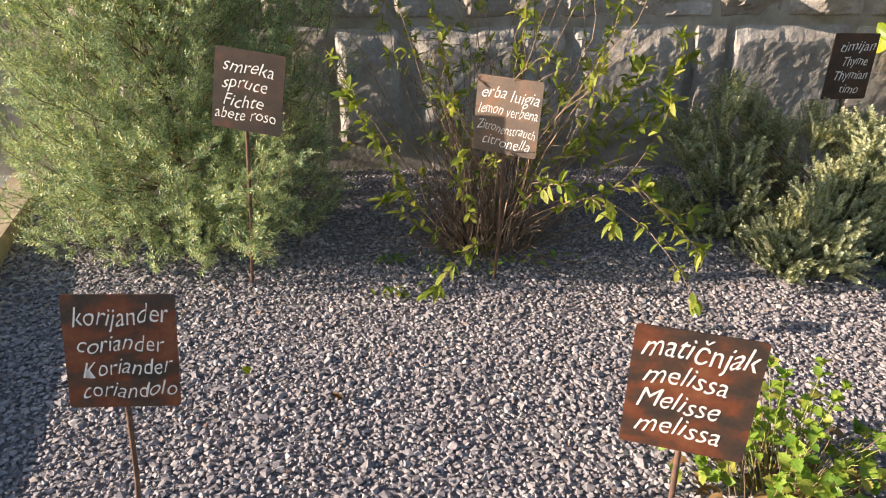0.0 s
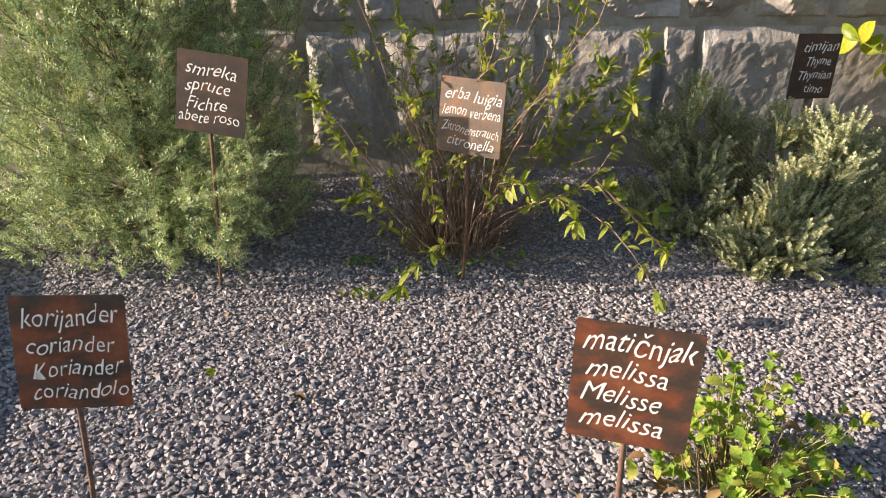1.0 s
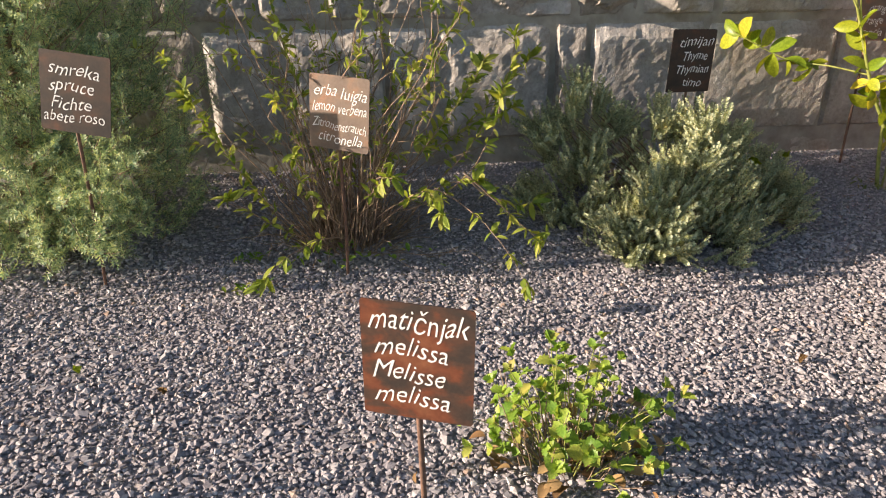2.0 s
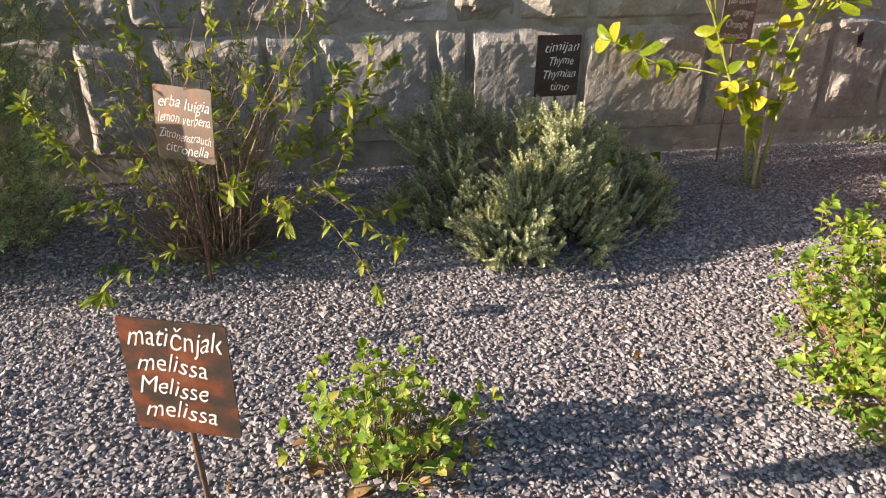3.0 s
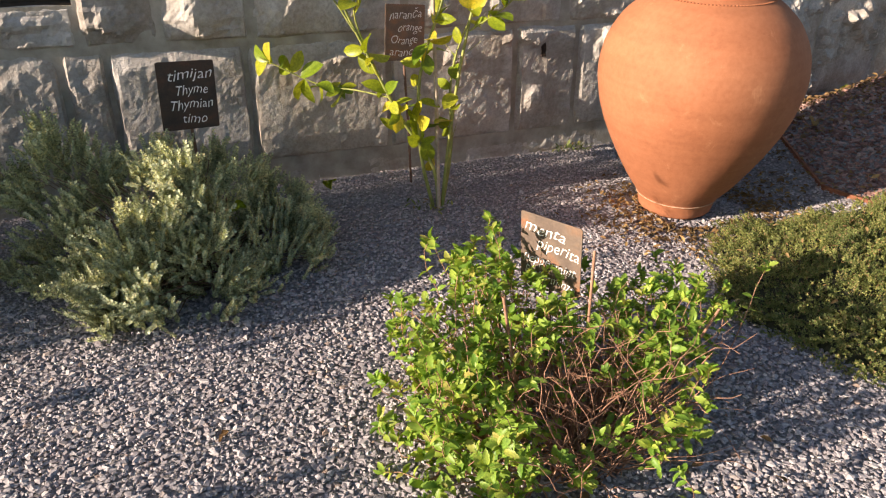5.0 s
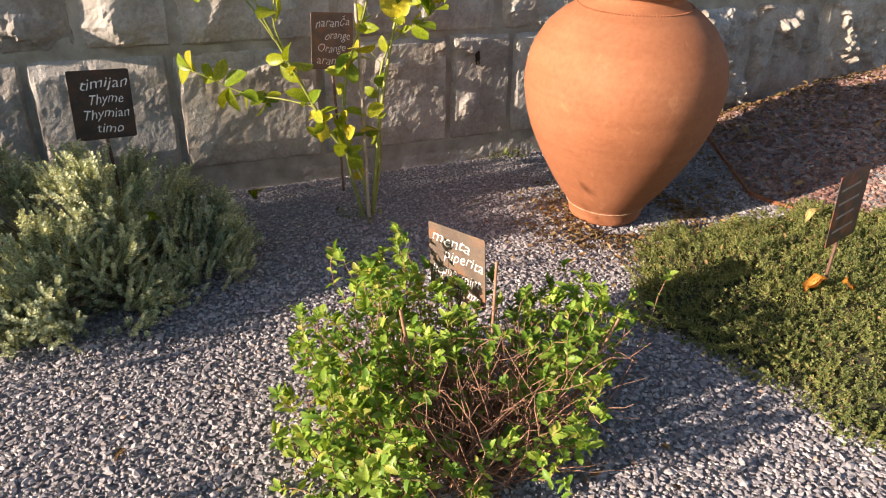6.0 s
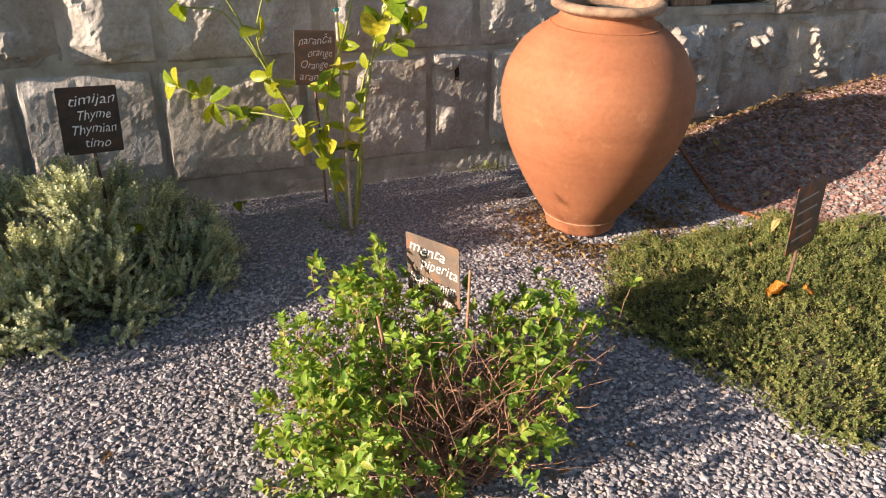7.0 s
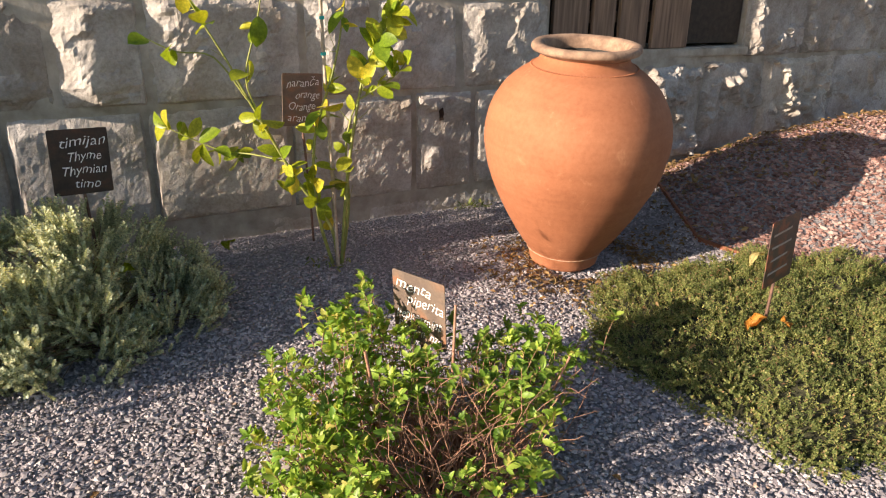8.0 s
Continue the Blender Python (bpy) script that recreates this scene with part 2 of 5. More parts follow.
def stones(name, xy, size, mat, label, category):
    """Broken stone chips lying on the bed, each an angular lump of its own shape."""
    kind = rng.integers(0, 10, len(xy))
    vs, fs, base = [], [], 0
    for (tv, tf), pick in (((CUBE_V, CUBE_F), kind < 5), ((OCT_V, OCT_F), (kind >= 5) & (kind < 7)), ((ICO_V, ICO_F), kind > 6)):
        p, sz = xy[pick], size[pick]
        n, k = len(p), len(tv)
        v = tv[None] * (1 + rng.normal(size=(n, k, 1)) * 0.15) + rng.normal(size=(n, k, 3)) * 0.18
        v = v * rng.uniform(0.55, 1.25, size=(n, 1, 3))
        v = np.einsum("nij,nkj->nki", random_turns(n), v) * sz[:, None, None]
        v[:, :, 2] *= 0.58
        z = ground_z(p[:, 0], p[:, 1]) + rng.uniform(-0.3, 0.12, n) * sz
        v += np.stack([p[:, 0], p[:, 1], z], 1)[:, None]
        vs.append(v.reshape(-1, 3))
        fs.append((tf[None] + (np.arange(n) * k)[:, None, None]).reshape(-1, 3) + base)
        base += n * k
    ob = link_mesh(name, mesh_np(name, np.concatenate(vs), np.concatenate(fs)), mat)
    return tagged(ob, label, category, kind="stuff")


def scatter(x0, x1, y0, y1, step):
    gx, gy = np.meshgrid(np.arange(x0, x1, step), np.arange(y0, y1, step))
    p = np.stack([gx.ravel(), gy.ravel()], 1)
    return p + rng.uniform(-0.62, 0.62, p.shape) * step


def border_x(y):
    """The line of the steel strip between the grey and the red gravel."""
    return 3.93 + 0.23 * np.clip((np.asarray(y) - 2.1) / 0.6, 0, 2) + 0.2 * np.clip(2.1 - np.asarray(y), 0, 2)


def kerb_x(y):
    return -0.93 - 0.262 * np.asarray(y)


def build_gravel():
    p = scatter(-1.75, 4.6, 0.55, 2.99, 0.0115)
    p = p[(p[:, 0] > kerb_x(p[:, 1])) & (p[:, 0] < border_x(p[:, 1])) & (p[:, 1] < wall_y(p[:, 0]) - 0.01)]
    p = p[p[:, 1] > np.interp(p[:, 0], [-2, 1, 3, 4.6], [0.92, 0.86, 0.6, 0.6])]
    inside = ((p[:, 0] - 3.62) / 0.58) ** 2 + ((p[:, 1] - 1.3) / 0.62) ** 2 < 1
    p = p[~inside]
    far = smooth_step(2.0, 2.7, p[:, 1])
    size = np.clip(rng.lognormal(math.log(0.0067), 0.28, len(p)), 0.004, 0.0135) * (1 - 0.22 * far)
    stones("gravel", p, size, GRAVEL, "loose grey and white crushed limestone gravel", "gravel")
    r = scatter(3.8, 6.8, 0.9, 3.12, 0.0178)
    r = r[(r[:, 0] > border_x(r[:, 1]) + 0.01) & (r[:, 1] < wall_y(r[:, 0]) - 0.01)]
    stones("red_gravel", r, np.clip(rng.lognormal(math.log(0.0113), 0.27, len(r)), 0.006, 0.02), RED_GRAVEL, "reddish brown crushed stone chips on a sloping bank", "gravel")


build_ground()
build_gravel()


# ---- kerb and paving west of the bed ----
def box(bm, x0, x1, y0, y1, z0, z1):
    m = Matrix.Translation(((x0 + x1) / 2, (y0 + y1) / 2, (z0 + z1) / 2)) @ Matrix.Diagonal((x1 - x0, y1 - y0, z1 - z0, 1))
    return bmesh.ops.create_cube(bm, size=1, matrix=m)["verts"]


def bevelled(bm, width, segments=2):
    bmesh.ops.bevel(bm, geom=list(bm.edges), offset=width, segments=segments, affect='EDGES', profile=0.6)


def build_kerb():
    kerb = thing("kerb", (-1.19, 1.0, 0), "yellowish sawn stone kerb along the gravel", "kerb", turn=math.degrees(math.atan(0.262)))
    kerb["kind"] = "structure"
    y = -8.0
    while y < 1.95:
        bm = bmesh.new()
        n = 0.62
        box(bm, -0.14, 0, y, min(y + n - 0.008, 1.96), -0.1, 0.1)
        bmesh.ops.subdivide_edges(bm, edges=list(bm.edges), cuts=4, use_grid_fill=True)
        for v in bm.verts:
            d = noise.noise_vector(v.co * 9) * 0.004
            v.co += d
        part("kerb_stone", bm, KERB, kerb)
        y += n
    bm = bmesh.new()
    box(bm, -30, -0.146, -8, 1.95, -0.1, 0.085)
    ob = part("pavement", bm, PAVING, None)
    ob.matrix_world = kerb.matrix_world.copy()
    tagged(ob, "grey paved path beyond the kerb", "pavement", kind="structure")


build_kerb()


# ---- stone wall ----
WALL = new("wall_north")


# broken lumps that stand proud of single stones: along the wall, height, half width, half height, depth
BOSSES = [(2.96, 0.37, 0.05, 0.045, 0.03), (2.94, 0.655, 0.1, 0.04, 0.03), (2.58, 0.575, 0.07, 0.05, 0.03), (3.38, 0.63, 0.07, 0.09, 0.035), (3.3, 0.58, 0.04, 0.05, 0.02), (2.04, 0.62, 0.05, 0.05, 0.025),
          (4.42, 0.62, 0.12, 0.1, 0.05), (5.08, 0.6, 0.11, 0.08, 0.06), (5.62, 0.53, 0.1, 0.11, 0.06), (5.92, 0.46, 0.14, 0.11, 0.07), (4.62, 0.5, 0.1, 0.1, 0.045), (2.75, 0.84, 0.08, 0.06, 0.03), (1.24, 0.79, 0.09, 0.05, 0.03),
          (0.96, 0.79, 0.09, 0.035, 0.03), (1.13, 0.8, 0.06, 0.04, 0.03), (0.78, 0.79, 0.05, 0.04, 0.03), (4.7, 0.24, 0.14, 0.06, 0.04), (1.9, 0.9, 0.03, 0.03, 0.02)]


def block_mesh(w, h, rough, seed, at, flank, bevel, proud, slant, back=0.07):
    """A quarry-faced stone of w x h metres, front towards -y: a broken flank at its west end, a bevel along its top, and a face that falls back to the east."""
    cell = 0.014 if at[1] < 1.1 and -1.2 < at[0] < 7.0 else 0.032
    nx, nz = max(6, int(w / cell)), max(6, int(h / cell))
    xs, zs = np.linspace(0, w, nx + 1), np.linspace(0, h, nz + 1)
    off = Vector((seed * 7.31, seed * 3.17, seed * 1.93))
    vs = []
    for z in zs:
        for x in xs:
            p = Vector((x, 0, z))
            e = min(x, w - x, z, h - z)
            rag = noise.fractal(p * 8 + off, 0.9, 2.1, 3)
            edge = 0.016 + 0.012 * noise.noise(p * 9 + off)
            lift = min(1.0, max(0.0, e / edge)) ** 0.6
            west = min(1.0, max(0.0, x / max(0.012, flank * (1 + 0.55 * rag))))
            top = min(1.0, max(0.0, (h - z) / max(0.01, bevel * (1 + 0.6 * rag))))
            fall = max(0.0, x - flank) / max(0.05, w - flank)
            low = min(1.0, z / (0.2 * h))
            body = proud * min(west, top) * (1 - slant * min(1.0, fall * 1.15)) * (0.55 + 0.45 * low) + (0.003 + 0.007 * min(rough, 1.2)) * noise.fractal(p * 3.3 + off, 1.0, 2.0, 2)
            crust = noise.fractal(p * 5.2 + off * 1.7, 0.9, 2.2, 4) - 0.12
            crust = min(1.0, max(0.0, crust / 0.1))
            facet = noise.voronoi(p * 11 + off)[0]
            d = 0.006 + lift * (body + rough * 0.016 * crust * (0.4 + (facet[1] - facet[0])) + rough * 0.005 * rag)
            # chipped faces of the flank and the bevel
            d += lift * 0.008 * (1 - min(west, top)) * (facet[1] - facet[0] - 0.2)
            for bx, bz, rx, rz, tall in BOSSES:
                u, t = (at[0] + x - bx) / rx, (at[1] + z - bz) / rz
                if abs(u) < 1.6 and abs(t) < 1.6:
                    q = 1.15 - (u * u + t * t) ** 0.5 + 0.9 * rag
                    d += lift * tall * min(1.0, max(0.0, q * 2.2)) * (0.75 - 0.25 * u) * (0.7 + 0.6 * (facet[1] - facet[0]))
            d += (0.0012 + 0.0016 * min(rough, 1.2)) * noise.fractal(p * 34 + off, 0.8, 2.1, 3)
            jx = 0.004 * noise.noise(p * 14 + off) if 0 < e else 0.012 * noise.noise(p * 6 + off)
            vs.append((x + jx, -d, z + jx))
    n = nx + 1
    fs = [(r * n + c, r * n + c + 1, (r + 1) * n + c + 1, (r + 1) * n + c) for r in range(nz) for c in range(nx)]
    ring = [c for c in range(n)] + [r * n + nx for r in range(1, nz + 1)] + [nz * n + c for c in range(nx - 1, -1, -1)] + [r * n for r in range(nz - 1, 0, -1)]
    base = len(vs)
    vs += [(vs[i][0], back, vs[i][2]) for i in ring]
    k = len(ring)
    fs += [(ring[(i + 1) % k], ring[i], base + i, base + (i + 1) % k) for i in range(k)]
    return mesh_np("stone_block", vs, fs)


BEND = math.tan(radians(3.3))
def build_wall():
    bm = bmesh.new()
    x0, x1, top = -3.2, 8.2, 2.35
    cuts = [(x0, 0.42, -0.2, top), (0.42, 1.08, -0.2, 0.855), (0.42, 1.08, 1.5, top), (1.08, 3.62, -0.2, top), (3.62, 5.13, -0.2, 0.855), (3.62, 5.13, 1.95, top), (5.13, x1, -0.2, top)]
    for a, b, c, d in cuts:
        box(bm, a, b, -0.018, 0.45, c, d)
    # east of the plank window the wall turns a little away
    for v in bm.verts:
        v.co.y += BEND * max(0.0, v.co.x - 3.62)
    me = bpy.data.meshes.new("wall_north")
    bm.to_mesh(me)
    bm.free()
    return me


def lay(courses):
    """Courses of stones: bottom, top, joints, roughness, how far the faces fall back eastwards, and by its joint a stone's own flank, bevel and depth."""
    seed = 0
    for z0, z1, joints, rough, slant, own in courses:
        for a, b in zip(joints, joints[1:]):
            seed += 1
            h = z1 - z0 - 0.014 + 0.005 * math.sin(seed * 5)
            w = b - a - 0.014
            r = random.Random(seed)
            flank, bevel, proud = own.get(a, (r.uniform(0.02, 0.06), r.uniform(0.012, 0.03), r.uniform(0.018, 0.034)))
            me = block_mesh(w, h, rough, seed, (a, z0), flank, bevel, proud, slant)
            ob = link_mesh("stone", me, STONE, WALL, smooth=False)
            ob.location = (a + 0.007, -0.004 + BEND * max(0.0, a - 3.62), z0 + 0.007)
            if a >= 3.5:
                ob.rotation_euler = (0, 0, math.atan(BEND))


def run(a, b, mean, seed):
    r = random.Random(seed)
    xs = [a]
    while b - xs[-1] > mean * 1.6:
        xs.append(xs[-1] + mean * r.uniform(0.65, 1.4))
    return xs + [b]


wall_mesh = build_wall()
scene.collection.objects.unlink(WALL)
bpy.data.objects.remove(WALL)
WALL = link_mesh("wall_north", wall_mesh, MORTAR)
WALL.matrix_world = pose(0, 2.875, 0, 0, 0, math.degrees(math.atan(0.04)))
tagged(WALL, "old wall of rough grey limestone blocks in lime mortar", "wall", kind="structure")
lay([
    (-0.12, 0.2, run(-3.2, 8.2, 0.62, 3), 0.3, 0.2, {x: (0.02, 0.05, 0.008) for x in run(-3.2, 8.2, 0.62, 3)}),
    (0.2, 0.7, [-3.2, -2.7, -2.25, -1.8, -1.35, -0.85, -0.45, -0.16, 0.3, 0.5, 1.0, 1.155, 1.66, 2.25, 2.86, 3.19, 3.62], 0.25, 0.06,
     {-0.85: (0.03, 0.03, 0.018), -0.45: (0.06, 0.14, 0.055), -0.16: (0.09, 0.08, 0.05), 0.3: (0.02, 0.08, 0.04), 0.5: (0.06, 0.13, 0.045), 1.0: (0.012, 0.12, 0.04), 1.155: (0.012, 0.065, 0.042), 1.66: (0.012, 0.085, 0.042), 2.25: (0.012, 0.03, 0.032), 2.86: (0.02, 0.03, 0.028), 3.19: (0.02, 0.03, 0.03)}),
    (0.2, 0.775, [3.62, 4.3, 4.8, 5.36, 6.1, 7.1, 8.2], 2.6, 0.5, {3.62: (0.03, 0.03, 0.02), 4.3: (0.08, 0.08, 0.05), 4.8: (0.05, 0.04, 0.035), 5.36: (0.04, 0.04, 0.045)}),
    (0.7, 0.86, run(-3.2, 1.08, 0.4, 5), 1.0, 0.4, {}),
    (0.7, 1.13, [1.08, 1.36, 1.69, 2.33, 2.66, 3.1, 3.62], 1.0, 0.7, {1.08: (0.03, 0.12, 0.03), 1.36: (0.12, 0.03, 0.07), 1.69: (0.13, 0.04, 0.06), 2.33: (0.12, 0.05, 0.055), 2.66: (0.08, 0.06, 0.035), 3.1: (0.1, 0.05, 0.045)}),
    (0.86, 1.2, run(-3.2, 0.42, 0.45, 9), 1.2, 0.5, {}),
    (0.775, 1.3, [5.14, 5.7, 6.5, 7.3, 8.2], 2.8, 0.4, {5.14: (0.06, 0.05, 0.05)}),
    (1.13, 1.5, run(1.08, 3.62, 0.5, 11), 1.2, 0.6, {}),
    (1.2, 1.5, run(-3.2, 0.42, 0.5, 12), 1.2, 0.6, {}),
    (1.3, 1.95, run(5.14, 8.2, 0.6, 13), 1.0, 0.6, {}),
    (1.5, 1.95, run(-3.2, 3.62, 0.6, 14), 1.0, 0.6, {}),
    (1.95, 2.35, run(-3.2, 8.2, 0.6, 16), 1.0, 0.6, {}),
])


# ---- window recesses with wooden shutters ----
def wood_material():
    m, nt, b = material("weathered_brown_wood", 0.75)
    tc = nt.nodes.new("ShaderNodeTexCoord")
    mp = nt.nodes.new("ShaderNodeMapping")
    mp.inputs["Scale"].default_value = (60, 60, 3)
    nt.links.new(tc.outputs["Object"], mp.inputs["Vector"])
    n = nt.nodes.new("ShaderNodeTexNoise")
    n.inputs["Scale"].default_value = 1.0
    n.inputs["Detail"].default_value = 6
    nt.links.new(mp.outputs[0], n.inputs["Vector"])
    c = ramp(nt, n.outputs[0], [(0.3, (0.11, 0.07, 0.048)), (0.7, (0.3, 0.2, 0.14))])
    nt.links.new(c, b.inputs["Base Color"])
    bump(nt, b, n.outputs[0], 0.4, 0.003)
    return m


WOOD = wood_material()
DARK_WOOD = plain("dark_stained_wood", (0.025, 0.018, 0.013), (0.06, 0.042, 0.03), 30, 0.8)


def bevel_box(x0, x1, y0, y1, z0, z1, width=0.004):
    bm = bmesh.new()
    box(bm, x0, x1, y0, y1, z0, z1)
    bevelled(bm, width)
    return bm


def build_windows():
    east = tagged(new("window_1"), "window recess closed with brown wooden boards", "window", kind="structure")
    east.matrix_world = WALL.matrix_world.copy()
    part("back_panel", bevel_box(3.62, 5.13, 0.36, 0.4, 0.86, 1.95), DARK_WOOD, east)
    part("sill", bevel_box(3.6, 5.15, 0.03, 0.36, 0.8, 0.85, 0.012), MORTAR, east, "mortared stone sill")
    part("jamb", bevel_box(3.622, 3.66, 0.12, 0.36, 0.87, 1.94), DARK_WOOD, east)
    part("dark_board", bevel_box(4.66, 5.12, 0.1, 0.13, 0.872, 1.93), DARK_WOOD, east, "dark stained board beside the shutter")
    shutter = part("shutter", bevel_box(3.72, 4.62, 0.085, 0.105, 1.0, 1.06), WOOD, east, "weathered brown plank shutter")
    # the shutter stands a little ajar, its boards uneven in length
    for x, w, y, z in ((3.7, 0.24, 0.055, 0.868), (3.955, 0.16, 0.05, 0.866), (4.13, 0.21, 0.04, 0.86), (4.36, 0.28, 0.028, 0.858)):
        part("plank", bevel_box(x, x + w - 0.012, y, y + 0.03, z, 1.93, 0.005), WOOD, shutter)
    west = tagged(new("window_2"), "dark wooden window recess in the stone wall", "window", kind="structure")
    west.matrix_world = WALL.matrix_world.copy()
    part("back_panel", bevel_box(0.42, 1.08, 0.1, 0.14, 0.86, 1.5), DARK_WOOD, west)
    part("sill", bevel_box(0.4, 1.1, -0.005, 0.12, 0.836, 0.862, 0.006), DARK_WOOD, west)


build_windows()


# ---- terracotta jar ----
def terracotta_material():
    m, nt, b = material("terracotta", 0.82)
    c = ramp(nt, noise_tex(nt, 3.0, 6, 0.6, 0.6), [(0.3, (0.325, 0.119, 0.054)), (0.5, (0.372, 0.142, 0.067)), (0.72, (0.42, 0.172, 0.086))])
    fine = noise_tex(nt, 55, 8, 0.7)
    c = mix(nt, 0.55, c, ramp(nt, fine, [(0.3, (0.72, 0.66, 0.6)), (0.6, (1, 1, 1))]), 'MULTIPLY')
    tc, mp, band = nt.nodes.new("ShaderNodeTexCoord"), nt.nodes.new("ShaderNodeMapping"), nt.nodes.new("ShaderNodeTexNoise")
    mp.inputs["Scale"].default_value = (1.5, 1.5, 34)
    nt.links.new(tc.outputs["Object"], mp.inputs["Vector"])
    nt.links.new(mp.outputs[0], band.inputs["Vector"])
    band.inputs["Scale"].default_value = 1.0
    c = mix(nt, 0.3, c, ramp(nt, band.outputs[0], [(0.35, (0.7, 0.66, 0.62)), (0.6, (1, 1, 1))]), 'MULTIPLY')
    stain = ramp(nt, noise_tex(nt, 7, 7, 0.7, 1.0), [(0.58, (1, 1, 1)), (0.75, (0.78, 0.73, 0.68))])
    c = mix(nt, 0.45, c, stain, 'MULTIPLY')
    bloom = ramp(nt, noise_tex(nt, 11, 8, 0.75, 0.5), [(0.6, (0, 0, 0)), (0.8, (1, 1, 1))])
    c = mix(nt, bloom, c, (0.55, 0.27, 0.14))
    nt.links.new(c, b.inputs["Base Color"])
    bump(nt, b, mix(nt, 0.5, fine, noise_tex(nt, 16, 4)), 0.35, 0.006)
    return m


TERRACOTTA = terracotta_material()
RIM_CLAY = plain("lichened_rim_clay", (0.17, 0.105, 0.075), (0.42, 0.28, 0.19), 26, 0.9, 90, 0.5)
JAR_INSIDE = plain("blackened_glaze", (0.03, 0.03, 0.032), (0.11, 0.105, 0.1), 14, 0.6)
LIME = plain("lime_bloom", (0.34, 0.16, 0.085), (0.5, 0.34, 0.24), 60, 0.9)


def lathe(profile, sides=96, uneven=0.004, seed=0.0):
    """A turned shape; the hand-made surface wavers a little."""
    bm = bmesh.new()
    rings = []
    for r, z in profile:
        ring = []
        for i in range(sides):
            a = 2 * math.pi * i / sides
            p = Vector((math.cos(a), math.sin(a), z * 2.2 + seed))
            rr = r + uneven * noise.noise(p * 1.7) * min(1, r * 8) + uneven * 0.35 * noise.noise(Vector((0.3, 0.3, z * 30 + seed)))
            ring.append(bm.verts.new((rr * math.cos(a), rr * math.sin(a), z + uneven * 0.5 * noise.noise(p))))
        rings.append(ring)
    for lo, hi in zip(rings, rings[1:]):
        for i in range(sides):
            j = (i + 1) % sides
            bm.faces.new((lo[i], lo[j], hi[j], hi[i]))
    return bm, rings


def spline(points, steps=8):
    out = []
    for i in range(len(points) - 1):
        p0, p1, p2, p3 = points[max(i - 1, 0)], points[i], points[i + 1], points[min(i + 2, len(points) - 1)]
        for k in range(steps):
            t = k / steps
            out.append(tuple(0.5 * (2 * b + (c - a) * t + (2 * a - 5 * b + 4 * c - d) * t * t + (3 * b - a - 3 * c + d) * t ** 3) for a, b, c, d in zip(p0, p1, p2, p3)))
    return out + [points[-1]]


JAR_AT = (3.275, 2.24, 0.05)


def build_jar():
    jar = thing("terracotta_jar", JAR_AT, "large bulging orange terracotta storage jar standing on gravel", "jar")
    # it leans a little, southwards and to the east
    jar.matrix_world = jar.matrix_world @ Matrix.Rotation(radians(6), 4, Vector((0.816, -0.578, 0))) @ Matrix.Rotation(radians(2), 4, Vector((0.578, 0.816, 0))) @ Matrix.Diagonal((0.975, 0.975, 1.03, 1))
    outer = spline([(0.138, 0.0), (0.15, 0.012), (0.166, 0.065), (0.214, 0.13), (0.28, 0.235), (0.342, 0.36), (0.376, 0.47), (0.386, 0.555), (0.37, 0.645), (0.325, 0.73), (0.262, 0.79), (0.205, 0.825), (0.182, 0.845), (0.178, 0.862)])
    bm, rings = lathe([(0.01, 0.004)] + outer)
    part("body", bm, TERRACOTTA, jar, "orange terracotta body with stains", smooth=True)
    bm, rings = lathe(spline([(0.178, 0.862), (0.19, 0.868), (0.213, 0.878), (0.219, 0.89), (0.213, 0.902), (0.196, 0.906), (0.178, 0.902), (0.168, 0.892), (0.163, 0.87), (0.165, 0.855)], 4), uneven=0.005, seed=4)
    part("rim", bm, RIM_CLAY, jar, "worn rounded rim with pale lichen", smooth=True)
    bm, rings = lathe(spline([(0.165, 0.857), (0.19, 0.82), (0.28, 0.76), (0.35, 0.62), (0.355, 0.5), (0.28, 0.3), (0.15, 0.08), (0.01, 0.06)], 4))
    part("inside", bm, JAR_INSIDE, jar, "dark blackened inside", smooth=True)
    bm, rings = lathe([(0.165, 0.0605), (0.1688, 0.0612), (0.1692, 0.0632), (0.1675, 0.065)], uneven=0.0035)
    part("groove_line", bm, LIME, jar, "pale line above the foot", smooth=True)
    # a beaded cord pressed in at the shoulder
    bm = bmesh.new()
    for i in range(110):
        a = 2 * math.pi * i / 110
        bmesh.ops.create_icosphere(bm, subdivisions=1, radius=0.0048, matrix=pose(0.2125 * math.cos(a), 0.2125 * math.sin(a), 0.821) @ Matrix.Diagonal((1, 1, 0.7, 1)))
    part("shoulder_cord", bm, TERRACOTTA, jar, "row of finger-pressed beads under the neck", smooth=True)


build_jar()


# ---- steel strip between the gravels ----
RUST = plain("rusty_steel", (0.16, 0.055, 0.03), (0.36, 0.15, 0.08), 30, 0.8, 80, 0.5, 0.2)


def build_edging():
    edge = thing("steel_edging", (0, 0, 0), "rusty steel edging strip between grey and red gravel", "edging")
    for y0, y1 in ((2.86, 2.12), (2.11, 1.75), (1.745, 1.2)):
        bm = bmesh.new()
        ys = np.linspace(y0, y1, 10)
        prev = None
        for y in ys:
            x = float(border_x(y))
            z = float(ground_z(x, y))
            a = [bm.verts.new((x + dx, y, z + dz)) for dx, dz in ((-0.006, -0.03), (-0.006, 0.014), (0.006, 0.015), (0.006, -0.03))]
            if prev:
                for i in range(4):
                    bm.faces.new((prev[i], prev[(i + 1) % 4], a[(i + 1) % 4], a[i]))
            prev = a
        bmesh.ops.recalc_face_normals(bm, faces=list(bm.faces))
        part("strip", bm, RUST, edge)


build_edging()


